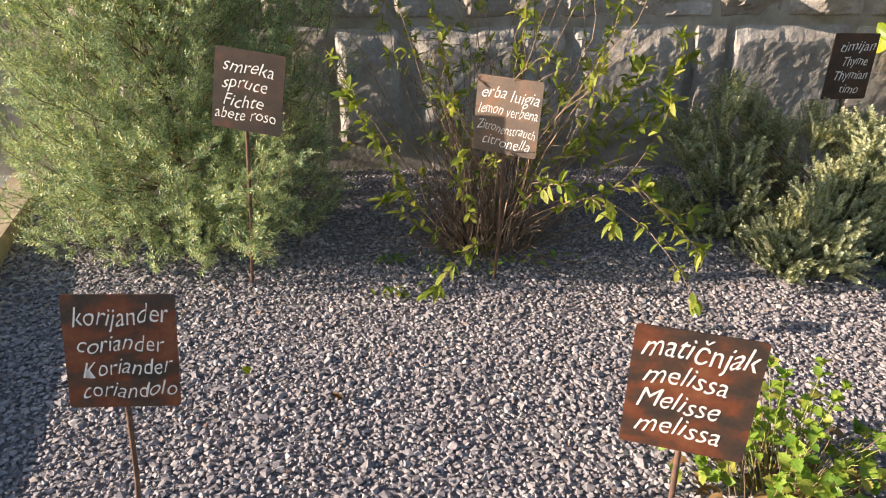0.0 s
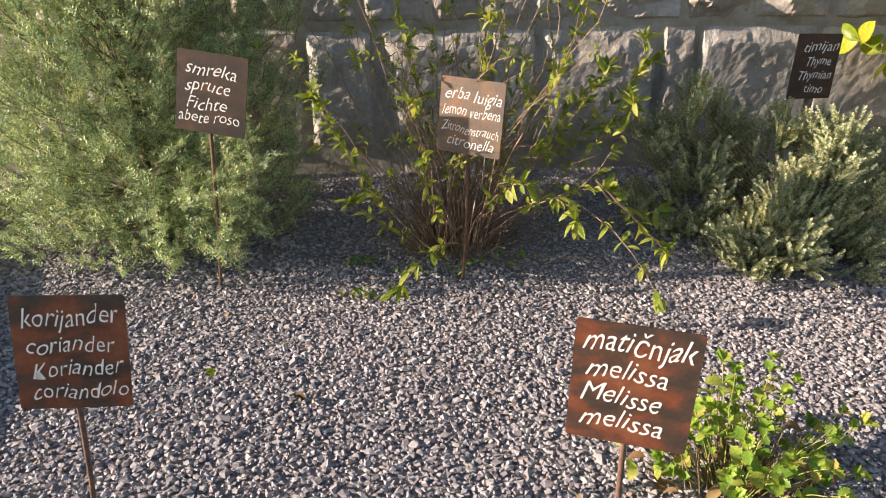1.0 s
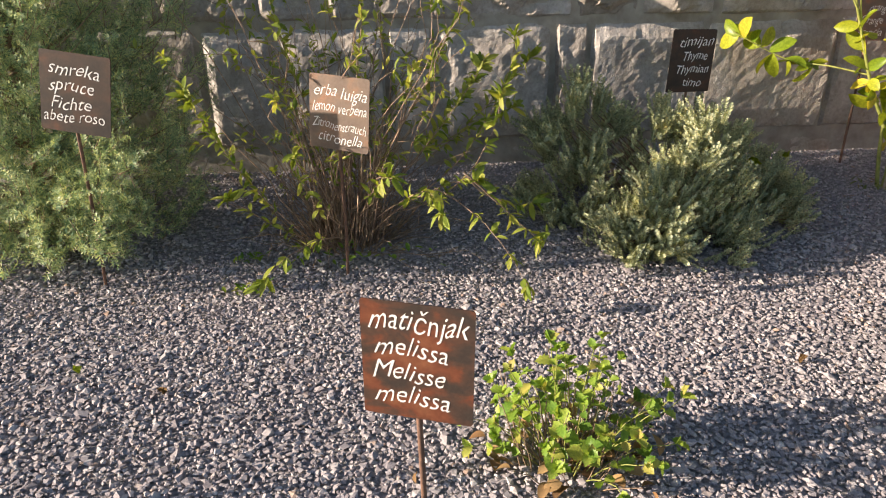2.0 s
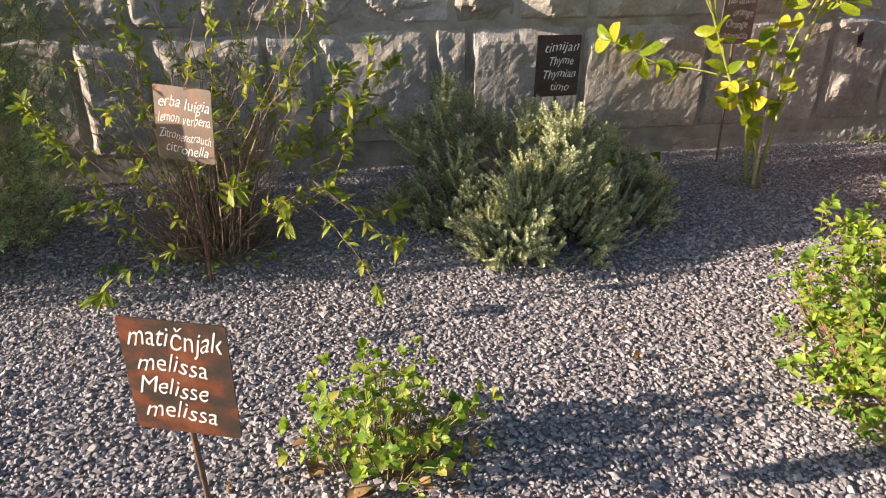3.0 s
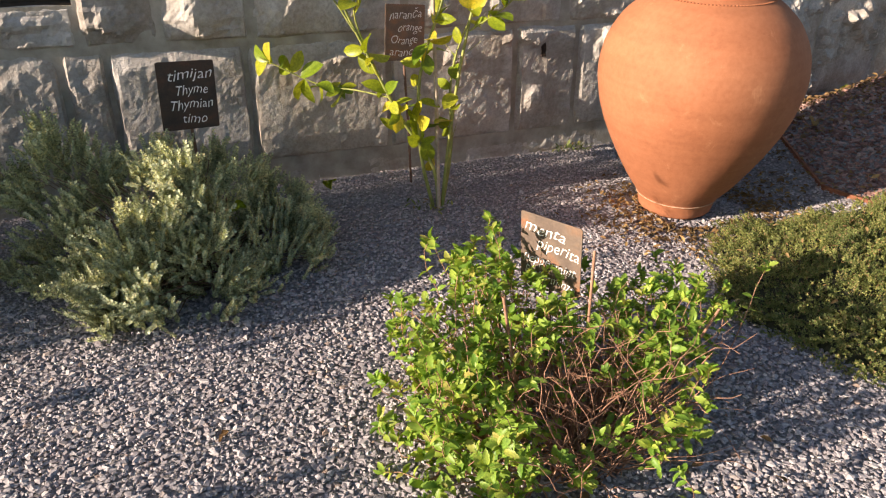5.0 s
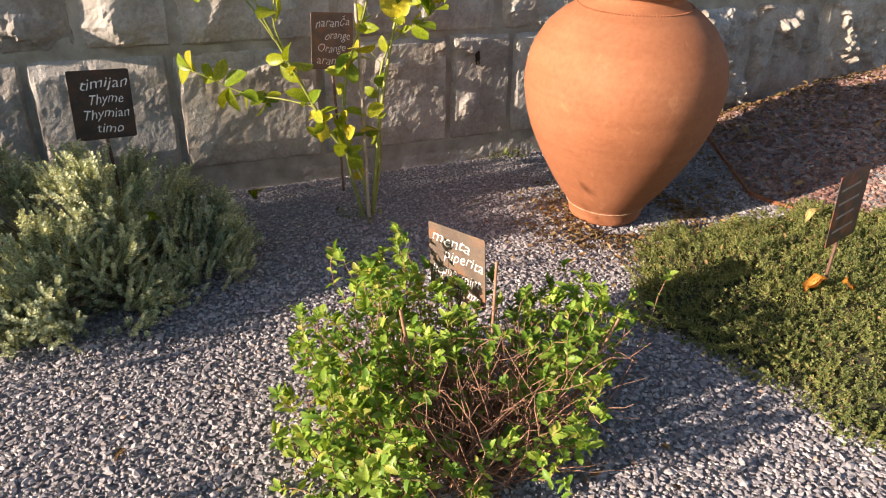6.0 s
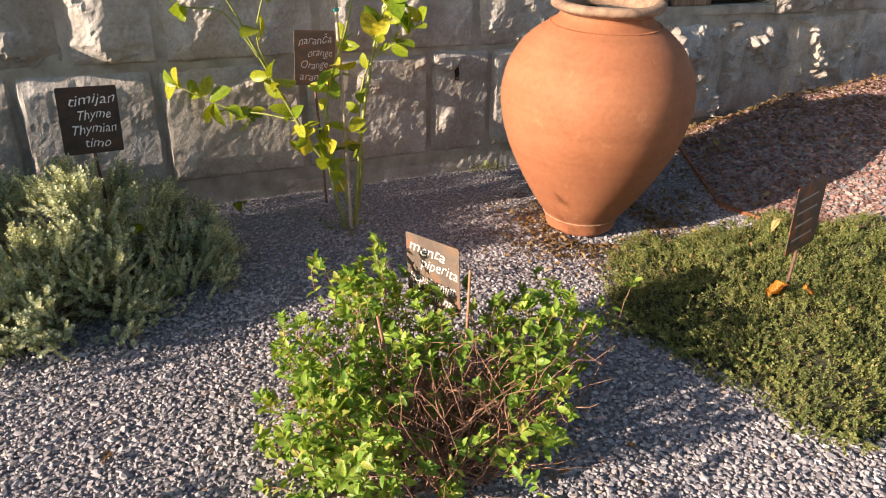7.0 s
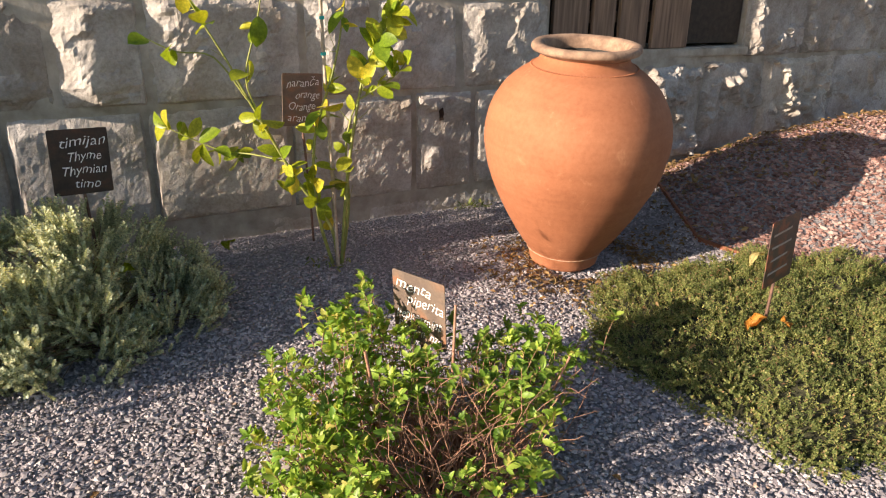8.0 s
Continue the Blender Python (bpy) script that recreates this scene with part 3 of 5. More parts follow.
# ---- plant signs ----
def plate_material(name, stops):
    m, nt, b = material(name, 0.55, 0.3)
    tc = nt.nodes.new("ShaderNodeTexCoord")
    mp = nt.nodes.new("ShaderNodeMapping")
    mp.inputs["Scale"].default_value = (13, 13, 21)
    nt.links.new(tc.outputs["Object"], mp.inputs["Vector"])
    rnd = nt.nodes.new("ShaderNodeObjectInfo")
    add = nt.nodes.new("ShaderNodeVectorMath")
    nt.links.new(mp.outputs[0], add.inputs[0])
    nt.links.new(rnd.outputs["Location"], add.inputs[1])
    n = nt.nodes.new("ShaderNodeTexNoise")
    n.inputs["Scale"].default_value = 1.0
    n.inputs["Detail"].default_value = 5
    n.inputs["Distortion"].default_value = 0.5
    nt.links.new(add.outputs[0], n.inputs["Vector"])
    c = ramp(nt, n.outputs[0], stops)
    fine = noise_tex(nt, 140, 6)
    c = mix(nt, 0.6, c, ramp(nt, fine, [(0.3, (0.65, 0.62, 0.6)), (0.65, (1, 1, 1))]), 'MULTIPLY')
    nt.links.new(c, b.inputs["Base Color"])
    bump(nt, b, fine, 0.3, 0.0015)
    return m


PLATE = plate_material("rusted_plate", [(0.36, (0.06, 0.045, 0.038)), (0.47, (0.1, 0.056, 0.04)), (0.56, (0.2, 0.066, 0.034)), (0.7, (0.26, 0.1, 0.05))])
DARK_PLATE = plate_material("dark_brown_plate", [(0.36, (0.035, 0.028, 0.025)), (0.5, (0.055, 0.038, 0.03)), (0.62, (0.075, 0.042, 0.03)), (0.78, (0.14, 0.055, 0.03))])
# paler grey-brown copy: sunlight on these plates is painted into the colour
SUNLIT_PLATE = plate_material("sunlit_plate", [(0.36, (0.16, 0.12, 0.1)), (0.5, (0.2, 0.15, 0.12)), (0.6, (0.26, 0.16, 0.11)), (0.72, (0.34, 0.15, 0.08))])
STAKE = plain("rusty_rod", (0.08, 0.05, 0.04), (0.22, 0.12, 0.08), 50, 0.8, 160)
CHALK = plain("white_paint_strokes", (0.8, 0.79, 0.77), (0.9, 0.89, 0.88), 90, 0.8)

FAINT = plain("worn_paint", (0.3, 0.24, 0.2), (0.42, 0.36, 0.32), 90, 0.8)


def letters(text, size, shear):
    """A mesh of a handwritten line in the built-in font, lying in xz, facing -y, its left end at 0."""
    curve = bpy.data.curves.new("lettering", 'FONT')
    curve.body, curve.size, curve.shear, curve.extrude, curve.resolution_u = text, size, shear, 0.0003, 3
    curve.offset = -0.0004
    holder = new("lettering", curve)
    me = bpy.data.meshes.new_from_object(holder.evaluated_get(bpy.context.evaluated_depsgraph_get()))
    bpy.data.objects.remove(holder)
    me.transform(Matrix.Rotation(radians(90), 4, 'X'))
    return me


def sign(label, centre, turn, size, lines, foot, group="plant signs"):
    """A rusty plate with painted lines on a rod. lines: (text, left, height, width, letter size, slope); foot: where the rod meets the ground."""
    w, h = size
    m = Matrix.Translation(centre) @ (Matrix.Rotation(radians(turn[2]), 4, 'Z') @ Matrix.Rotation(radians(turn[1]), 4, 'Y') @ Matrix.Rotation(radians(turn[0]), 4, 'X'))
    ob = tagged(new("plant_sign"), label, "sign", group)
    ob.matrix_world = Matrix.Translation((foot[0], foot[1], foot[2]))
    inv = ob.matrix_world.inverted()
    bm = bmesh.new()
    box(bm, -w / 2, w / 2, -0.0012, 0.0012, -h / 2, h / 2)
    corners = [e for e in bm.edges if abs(e.verts[0].co.y - e.verts[1].co.y) > 0.001]
    bmesh.ops.bevel(bm, geom=corners, offset=0.006, segments=3, affect='EDGES', profile=0.5)
    plate = part("plate", bm, DARK_PLATE if "dark" in label else SUNLIT_PLATE if "sun" in label else PLATE, ob)
    plate.matrix_basis = inv @ m
    for text, left, height, width, letter, slope in lines:
        if text:
            me = letters(text, letter * 1.08, 0.28)
            xs = [v.co.x for v in me.vertices]
            stretch = width / (max(xs) - min(xs))
            me.transform(Matrix.Diagonal((stretch, 1, 1.0, 1)))
            r = random.Random(text)
            # an unsteady hand
            phase = 6 * r.random()
            for v in me.vertices:
                v.co.z += 0.0026 * math.sin(v.co.x * 62 + phase) + 0.0013 * math.sin(v.co.x * 170 + 2 * phase)
                v.co.x += 0.0012 * math.sin(v.co.z * 150 + v.co.x * 90 + phase)
            line = link_mesh("lettering", me, CHALK, plate)
        else:
            line = part("painted_bar", bevel_box(0, width, -0.0005, 0.0005, 0, letter * 0.6, 0.0002), FAINT, plate)
        line.matrix_basis = pose(left, -0.0016, height, 0, -slope, 0)
    # the rod runs from the ground up behind the plate
    top = inv @ (m @ Vector((0.0, 0.006, 0.02)))
    low = Vector((0, 0, -0.05))
    knee = inv @ (m @ Vector((0.0, 0.006, -h / 2)))
    rod = tubes("rod", [([low, low.lerp(knee, 0.5) + Vector((0.004, 0, 0)), knee, top], [0.0052] * 4)], 8)
    link_mesh("rod", rod, STAKE, ob, smooth=True)
    return ob


sign("rust-brown steel plate lettered for coriander on a thin rod", (-0.548, 0.998, 0.400), (-10.2, 3.4, 6.3), (0.184, 0.206), [
    ("korijander", -0.078, 0.045, 0.158, 0.046, 3), ("coriander", -0.074, 0.0, 0.142, 0.04, 1), ("Koriander", -0.068, -0.046, 0.148, 0.04, 3), ("coriandolo", -0.072, -0.085, 0.155, 0.038, 1)], (-0.6, 1.0, 0))
sign("rust-brown steel plate lettered for lemon balm beside a small leafy plant", (0.366, 0.838, 0.432), (0.4, 0.6, -16.7), (0.182, 0.215), [
    ("matičnjak", -0.08, 0.06, 0.16, 0.052, -2), ("melissa", -0.072, 0.014, 0.118, 0.046, -3), ("Melisse", -0.076, -0.032, 0.118, 0.046, -3), ("melissa", -0.074, -0.078, 0.124, 0.046, -2)], (0.37, 0.845, 0))
sign("dark rusty steel plate lettered for spruce in front of a conifer", (-0.517, 1.85, 0.651), (-7.6, 7.5, -9.0), (0.195, 0.212), [
    ("smreka", -0.076, 0.048, 0.14, 0.046, -2), ("spruce", -0.075, 0.004, 0.125, 0.044, 0), ("Fichte", -0.072, -0.044, 0.112, 0.044, 0), ("abete roso", -0.092, -0.082, 0.172, 0.04, 3)], (-0.62, 1.98, 0.005))
sign("sun-dappled rusty plate lettered for lemon verbena among twigs", (0.177, 1.896, 0.571), (-4.2, 2.6, -24.4), (0.19, 0.211), [
    ("erba luigia", -0.083, 0.05, 0.165, 0.044, -4), ("lemon verbena", -0.087, 0.004, 0.172, 0.04, -2), ("Zitronenstrauch", -0.086, -0.042, 0.172, 0.036, -4), ("citronella", -0.07, -0.083, 0.14, 0.04, -3)], (0.161, 1.985, 0.005))
sign("dark brown plate lettered for thyme behind a grey thyme bush", (1.427, 2.477, 0.596), (-2.4, 2.5, 15.3), (0.189, 0.225), [
    ("timijan", -0.065, 0.052, 0.145, 0.046, 2), ("Thyme", -0.045, 0.004, 0.104, 0.042, 1), ("Thymian", -0.068, -0.045, 0.14, 0.042, 2), ("timo", -0.03, -0.092, 0.08, 0.042, 1)], (1.43, 2.5, 0.03))
sign("sun-dappled brown plate lettered for orange beside a young citrus tree", (2.273, 2.756, 0.724), (-2.2, 4.7, 21.1), (0.198, 0.214), [
    ("naranča", -0.082, 0.05, 0.16, 0.044, 3), ("orange", -0.04, 0.006, 0.12, 0.042, 0), ("Orange", -0.075, -0.042, 0.13, 0.042, 0), ("arancia", -0.08, -0.088, 0.15, 0.042, 0)], (2.29, 2.77, 0.07))
sign("sunlit rusty plate lettered for peppermint behind the mint", (2.249, 1.424, 0.343), (2.3, -0.9, -66.0), (0.194, 0.198), [
    ("menta", -0.088, 0.05, 0.13, 0.044, -3), ("piperita", -0.045, 0.01, 0.135, 0.042, -2), ("peppermint", -0.088, -0.036, 0.17, 0.04, -3), ("Pfefferminze", -0.085, -0.08, 0.165, 0.036, -2)], (2.26, 1.43, 0))
sign("brown plate seen edge-on, faintly lettered, in creeping thyme", (3.456, 1.289, 0.389), (-0.3, -0.2, 17.9), (0.204, 0.222), [
    ("", -0.08, 0.06, 0.13, 0.012, 2), ("", -0.08, 0.018, 0.14, 0.012, 1), ("", -0.075, -0.026, 0.12, 0.012, 2), ("", -0.08, -0.07, 0.14, 0.012, 1)], (3.45, 1.31, 0.0))


# ---- iron in the wall ----
IRON = plain("black_rusty_iron", (0.012, 0.011, 0.01), (0.06, 0.035, 0.025), 60, 0.7, 120, 0.5, 0.5)


def build_iron():
    ring = thing("iron_ring", (1.78, 2.905, 0.985), "small rusty iron tether ring fixed in the stone", "ring")
    bm = bmesh.new()
    box(bm, -0.016, 0.016, -0.004, 0.06, -0.016, 0.016)
    bevelled(bm, 0.004)
    part("plate", bm, IRON, ring)
    pts = [(0.02 * math.cos(a), -0.012, 0.02 * math.sin(a)) for a in np.linspace(0, 2 * math.pi, 21)]
    link_mesh("loop", tubes("loop", [(pts, [0.0045] * 21)], 8), IRON, ring, smooth=True)
    stub = thing("iron_stub", (3.0, 2.975, 0.59), "blackened iron stub set in a wall stone", "iron fitting")
    bm = bmesh.new()
    box(bm, -0.011, 0.011, -0.022, 0.06, -0.032, 0.03)
    bmesh.ops.subdivide_edges(bm, edges=list(bm.edges), cuts=3, use_grid_fill=True)
    for v in bm.verts:
        v.co += noise.noise_vector(v.co * 60) * 0.006
    part("shank", bm, IRON, stub)


build_iron()


# ---- plants ----
def plant(name, place, label, category="plant"):
    return thing(name, place, label, category)


def local(pts, at):
    return np.asarray(pts, float) - np.asarray(at, float)


def sprig(leaves, length, size, width, splay=0.7, thin=0.0012, tip=0.6):
    """A straight sprig along y, 'length' long, with leaves set round it: verts, quads."""
    vs, fs = [], []
    r = np.random.default_rng(leaves)
    for i in range(leaves):
        s = (i + 0.5) / leaves
        a = i * 2.4 + r.uniform(-0.3, 0.3)
        d = np.array([math.cos(a) * splay, math.sqrt(max(0.05, 1 - splay * splay)) + r.uniform(-0.15, 0.15), math.sin(a) * splay])
        side = np.cross(d, [0, 1, 0])
        side /= np.linalg.norm(side)
        p = np.array([0, s * length, 0])
        k = size * (1 - (1 - tip) * s) * r.uniform(0.8, 1.2)
        b = len(vs)
        vs += [p, p + d * k * 0.5 + side * k * width, p + d * k, p + d * k * 0.5 - side * k * width]
        fs.append((b, b + 1, b + 2, b + 3))
    b = len(vs)
    vs += [(-thin, 0, 0), (thin, 0, 0), (thin * 0.4, length, 0), (-thin * 0.4, length, 0), (0, 0, -thin), (0, 0, thin), (0, length, thin * 0.4), (0, length, -thin * 0.4)]
    fs += [(b, b + 1, b + 2, b + 3), (b + 4, b + 5, b + 6, b + 7)]
    return np.array([np.asarray(v, float) for v in vs]), np.array(fs)


def along_line(pts, s):
    """Points and ways at the parts s (0 to 1) of a polyline."""
    pts = np.asarray(pts)
    t = np.clip(np.asarray(s), 0, 0.9999) * (len(pts) - 1)
    i = t.astype(int)
    f = (t - i)[:, None]
    return pts[i] * (1 - f) + pts[i + 1] * f, pts[i + 1] - pts[i]


def build_spruce():
    at = np.array([-0.96, 2.37, 0.03])
    tree = plant("spruce", at, "dense bushy conifer with grey-green and yellow-green needles", "conifer")
    lines, fine, pos, way, size = [], [], [], [], []
    lines.append((arc((0, 0, -0.05), (0.02, 0.08, 1.22), n=10, wobble=0.006), np.linspace(0.022, 0.004, 10)))
    golden = 2.39996
    count = 700
    for i in range(count):
        s = (i + 0.5) / count
        a = i * golden + rng.uniform(-0.3, 0.3)
        # plumes stand out from an egg-shaped crown that tapers towards its top
        z = 0.03 + 1.22 * s
        full = (1 - max(0.0, s - 0.62) ** 2 / 0.16) ** 0.5 * (0.86 + 0.14 * min(1, s / 0.15)) * rng.uniform(0.68, 1.1)
        if i % 3 == 0:
            full, a = full * rng.uniform(0.55, 0.9), -abs(math.fmod(a, math.pi))
        b = np.array([math.cos(a) * 0.58 * full, math.sin(a) * 0.47 * (1 - 0.3 * s) * full + 0.06 * s, max(0.04, z + rng.uniform(-0.05, 0.07))])
        if i % 20 == 0:
            # low plumes that reach out in front of the sign's rod
            b = np.array([rng.uniform(0.2, 0.58), rng.uniform(-0.52, -0.34), rng.uniform(0.06, 0.5)])
        root = np.array([0.0, 0.02, max(0.03, z * 0.7 - 0.1 * full)])
        pts = arc(root, b, (0, 0, -0.02), 7, 0.007)
        if i % 8 == 1:
            lines.append((pts[:6], np.linspace(0.005, 0.0016, 6)))
        out = pts[-1] - pts[-3]
        out /= np.linalg.norm(out)
        axis = out * 0.65 + np.array([0, 0, 0.6]) + unit(1)[0] * 0.45
        axis /= np.linalg.norm(axis)
        length = rng.uniform(0.12, 0.22) * (1 - 0.25 * s)
        tw = arc(b - axis * length * 0.6, b + axis * length * 0.4, (0, 0, -0.012), 5)
        fine.append((tw, np.linspace(0.0018, 0.0006, 5)))
        m = 12
        ss = np.linspace(0.05, 1, m)
        p, d = along_line(tw, ss)
        d = d / np.linalg.norm(d, axis=1, keepdims=True)
        side = np.cross(d, unit(m))
        side /= np.linalg.norm(side, axis=1, keepdims=True)
        pos.append(p)
        way.append(d * 0.9 + side * 0.75)
        size.append(rng.uniform(0.75, 1.2, m) * (1.2 - 0.55 * ss))
        # a few sprays farther in along the branch
        p2, d2 = along_line(pts, rng.uniform(0.25, 0.95, 8))
        pos.append(p2)
        way.append(d2 / np.linalg.norm(d2, axis=1, keepdims=True) + unit(8) * 0.7)
        size.append(rng.uniform(0.8, 1.2, 8))
    pos, way, size = np.concatenate(pos), np.concatenate(way), np.concatenate(size)
    keep = (pos[:, 2] > 0.015) & (pos[:, 1] + at[1] < wall_y(pos[:, 0] + at[0]) - 0.05) & ((pos[:, 1] < 0.26) | (pos[:, 2] < 0.8)) & (rng.uniform(size=len(pos)) < 0.8)
    pos, way, size = pos[keep], way[keep], size[keep]
    stem_parts("branch", lines, TWIG, tree, 5)
    tagged(link_mesh("twiggy_growth", tubes("twiggy_growth", fine, 4), TWIG, tree, smooth=True), kind="stuff")
    me = merged("needles", sprig(20, 0.058, 0.02, 0.115, 0.8, 0.001, 0.7), frames(pos, way, unit(len(pos)), size))
    tagged(link_mesh("needles", me, SPRUCE, tree), "short spiky green needles", kind="stuff")


def dome_points(n, lobes):
    """Points and outward ways on a heap of domes: (x, y, z0, rx, ry, height, weight)."""
    ps, ws = [], []
    total = sum(l[6] for l in lobes)
    for x, y, z, rx, ry, h, wt in lobes:
        k = int(n * wt / total)
        u = unit(k)
        u[:, 2] = np.abs(u[:, 2])
        ps.append(np.array([x, y, z]) + u * np.array([rx, ry, h]))
        ws.append(u / np.array([rx, ry, h]) * min(rx, ry, h))
    return np.concatenate(ps), np.concatenate(ws)


def build_thyme():
    at = np.array([1.36, 2.27, 0.03])
    bush = plant("thyme_bush", at, "rounded grey-green thyme bush with yellowish tips", "thyme")
    lobes = [(-0.03, 0.12, 0.0, 0.46, 0.3, 0.52, 3), (-0.08, -0.22, 0.0, 0.27, 0.15, 0.36, 2.4), (0.05, -0.12, 0.08, 0.17, 0.16, 0.42, 1.8), (0.22, -0.06, 0.0, 0.26, 0.2, 0.3, 1.5),
             (-0.34, 0.14, 0.0, 0.28, 0.22, 0.54, 2.6), (-0.26, -0.2, 0.0, 0.18, 0.13, 0.2, 1.0), (0.32, 0.08, 0.0, 0.2, 0.24, 0.26, 1.2)]
    c, cw = dome_points(125, lobes)
    cw = cw / np.linalg.norm(cw, axis=1, keepdims=True) * 0.75 + np.array([0, 0, 0.62])
    lift = rng.uniform(0.88, 1.09, (len(c), 1))
    # each clump a sheaf of sprigs that fan out from one twig
    k = 28
    way = cw[:, None] + rng.normal(size=(len(c), k, 3)) * 0.27
    way /= np.linalg.norm(way, axis=2, keepdims=True)
    p = (c * lift)[:, None] - cw[:, None] * 0.09 + way * rng.uniform(0.03, 0.125, (len(c), k, 1)) + rng.normal(size=(len(c), k, 3)) * 0.012
    p, w = p.reshape(-1, 3), way.reshape(-1, 3)
    q, qw = dome_points(800, lobes)
    p = np.concatenate([p, q * np.array([0.9, 0.9, 0.86])])
    w = np.concatenate([w, qw / np.linalg.norm(qw, axis=1, keepdims=True) * 0.7 + np.array([0, 0, 0.7])]) + rng.normal(size=p.shape) * 0.12
    keep = (p[:, 2] > 0.01) & (p[:, 1] + at[1] < 2.83)
    p, w = p[keep], w[keep]
    wn_ = w / np.linalg.norm(w, axis=1, keepdims=True)
    size = rng.uniform(0.7, 1.25, len(p))
    start = p - wn_ * 0.06 * size[:, None]
    me = merged("foliage", sprig(40, 0.082, 0.0112, 0.4, 0.76, 0.0012, 0.8), frames(start, w, unit(len(p)), size))
    tagged(link_mesh("foliage", me, THYME, bush), "upright sprigs of tiny grey-green leaves", kind="stuff")
    lines = []
    for i in range(160):
        j = rng.integers(len(p))
        foot = np.array([rng.normal() * 0.09, rng.normal() * 0.06 - 0.02, -0.02])
        lines.append((arc(foot, start[j], (0, 0, 0.02), 6, 0.004), np.linspace(0.0035, 0.0012, 6)))
    stem_parts("stem", lines, TWIG, bush)


def build_mat():
    at = np.array([3.62, 1.3, 0.0])
    mat = plant("creeping_thyme", at, "low spreading mat of dark green creeping thyme", "thyme")
    n = 11200
    r = np.sqrt(rng.uniform(0, 1, n))
    a = rng.uniform(0, 2 * math.pi, n)
    wob = 1 + 0.06 * np.sin(a * 3 + 1) + 0.05 * np.sin(a * 7) + 0.03 * np.sin(a * 13 + 2)
    x, y = r * np.cos(a) * 0.69 * wob, r * np.sin(a) * 0.73 * wob
    z = 0.125 * (1 - r ** 2.6) + 0.02 * np.sin(x * 17 + 1) * np.sin(y * 15) + 0.02 * np.sin(x * 41 + 3 * np.sin(y * 9)) * np.sin(y * 37 + 1 + 3 * np.sin(x * 11))
    p = np.stack([x, y, z + ground_z(at[0] + x, at[1] + y)], 1)
    out = np.stack([np.cos(a) * r ** 4, np.sin(a) * r ** 4, np.full(n, 0.7)], 1)
    w = out + rng.normal(size=p.shape) * 0.45
    w[:, 2] = np.abs(w[:, 2]) * 0.8 + 0.1
    size = rng.uniform(0.7, 1.3, n)
    me = merged("foliage", sprig(14, 0.038, 0.0085, 0.33, 0.8, 0.0007, 0.8), frames(p - np.array([0, 0, 0.02]), w, unit(n), size))
    tagged(link_mesh("foliage", me, MAT, mat), "tiny dark green leaves", kind="stuff")
    k = 110
    a2, r2 = rng.uniform(0, 2 * math.pi, k), np.sqrt(rng.uniform(0, 0.85, k))
    q = np.stack([r2 * np.cos(a2) * 0.69, r2 * np.sin(a2) * 0.73, 0.125 * (1 - r2 ** 2.6) + 0.018], 1)
    q[:, 2] += ground_z(at[0] + q[:, 0], at[1] + q[:, 1])
    bits = link_mesh("dry_bits", merged("dry_bits", leaf_blade(0.4, 0.6, 0.3), frames(q, unit(k) * np.array([1, 1, 0.4]), np.tile([0, 0, 1.0], (k, 1)) + rng.normal(size=(k, 3)) * 0.4, rng.uniform(0.01, 0.026, k))), DRY, mat, smooth=True)
    tagged(bits, "brown dry bits caught in the mat", kind="stuff")
    # a closed dark sheet under the leaves, painted as the shade among the stems
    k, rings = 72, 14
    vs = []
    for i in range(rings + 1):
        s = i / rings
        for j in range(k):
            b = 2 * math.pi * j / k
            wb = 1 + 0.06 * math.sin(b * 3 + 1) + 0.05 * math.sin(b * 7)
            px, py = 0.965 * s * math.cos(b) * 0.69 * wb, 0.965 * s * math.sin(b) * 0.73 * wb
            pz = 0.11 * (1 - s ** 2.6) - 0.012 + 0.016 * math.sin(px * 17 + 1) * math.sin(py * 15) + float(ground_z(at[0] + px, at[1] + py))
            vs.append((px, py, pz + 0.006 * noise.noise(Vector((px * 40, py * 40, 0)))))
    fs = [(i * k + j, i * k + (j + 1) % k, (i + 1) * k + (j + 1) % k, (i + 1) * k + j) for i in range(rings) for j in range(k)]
    link_mesh("stem_shade_sheet", mesh_np("stem_shade_sheet", vs, fs), MAT_SHADE, mat, smooth=True)


# very dark brown-green: the shade inside the mat is put into this colour
MAT_SHADE = plain("brown_green_mat_shade", (0.02, 0.025, 0.012), (0.075, 0.07, 0.035), 90, 0.95, 130, 0.9)


def leaf_parts(parent, name, templates, mats, mat, singles):
    """Leaves at the poses mats: the first 'singles' as parts of their own, the rest in one mesh."""
    shapes = [mesh_np(name, *t) for t in templates]
    for i, m in enumerate(mats[:singles]):
        ob = link_mesh(name, shapes[i % len(shapes)], mat, parent, smooth=True)
        ob.matrix_basis = Matrix(m.tolist())
    rest = mats[singles:]
    if len(rest):
        ob = link_mesh("foliage", merged("foliage", templates[0], rest), mat, parent, smooth=True)
        tagged(ob, kind="stuff")


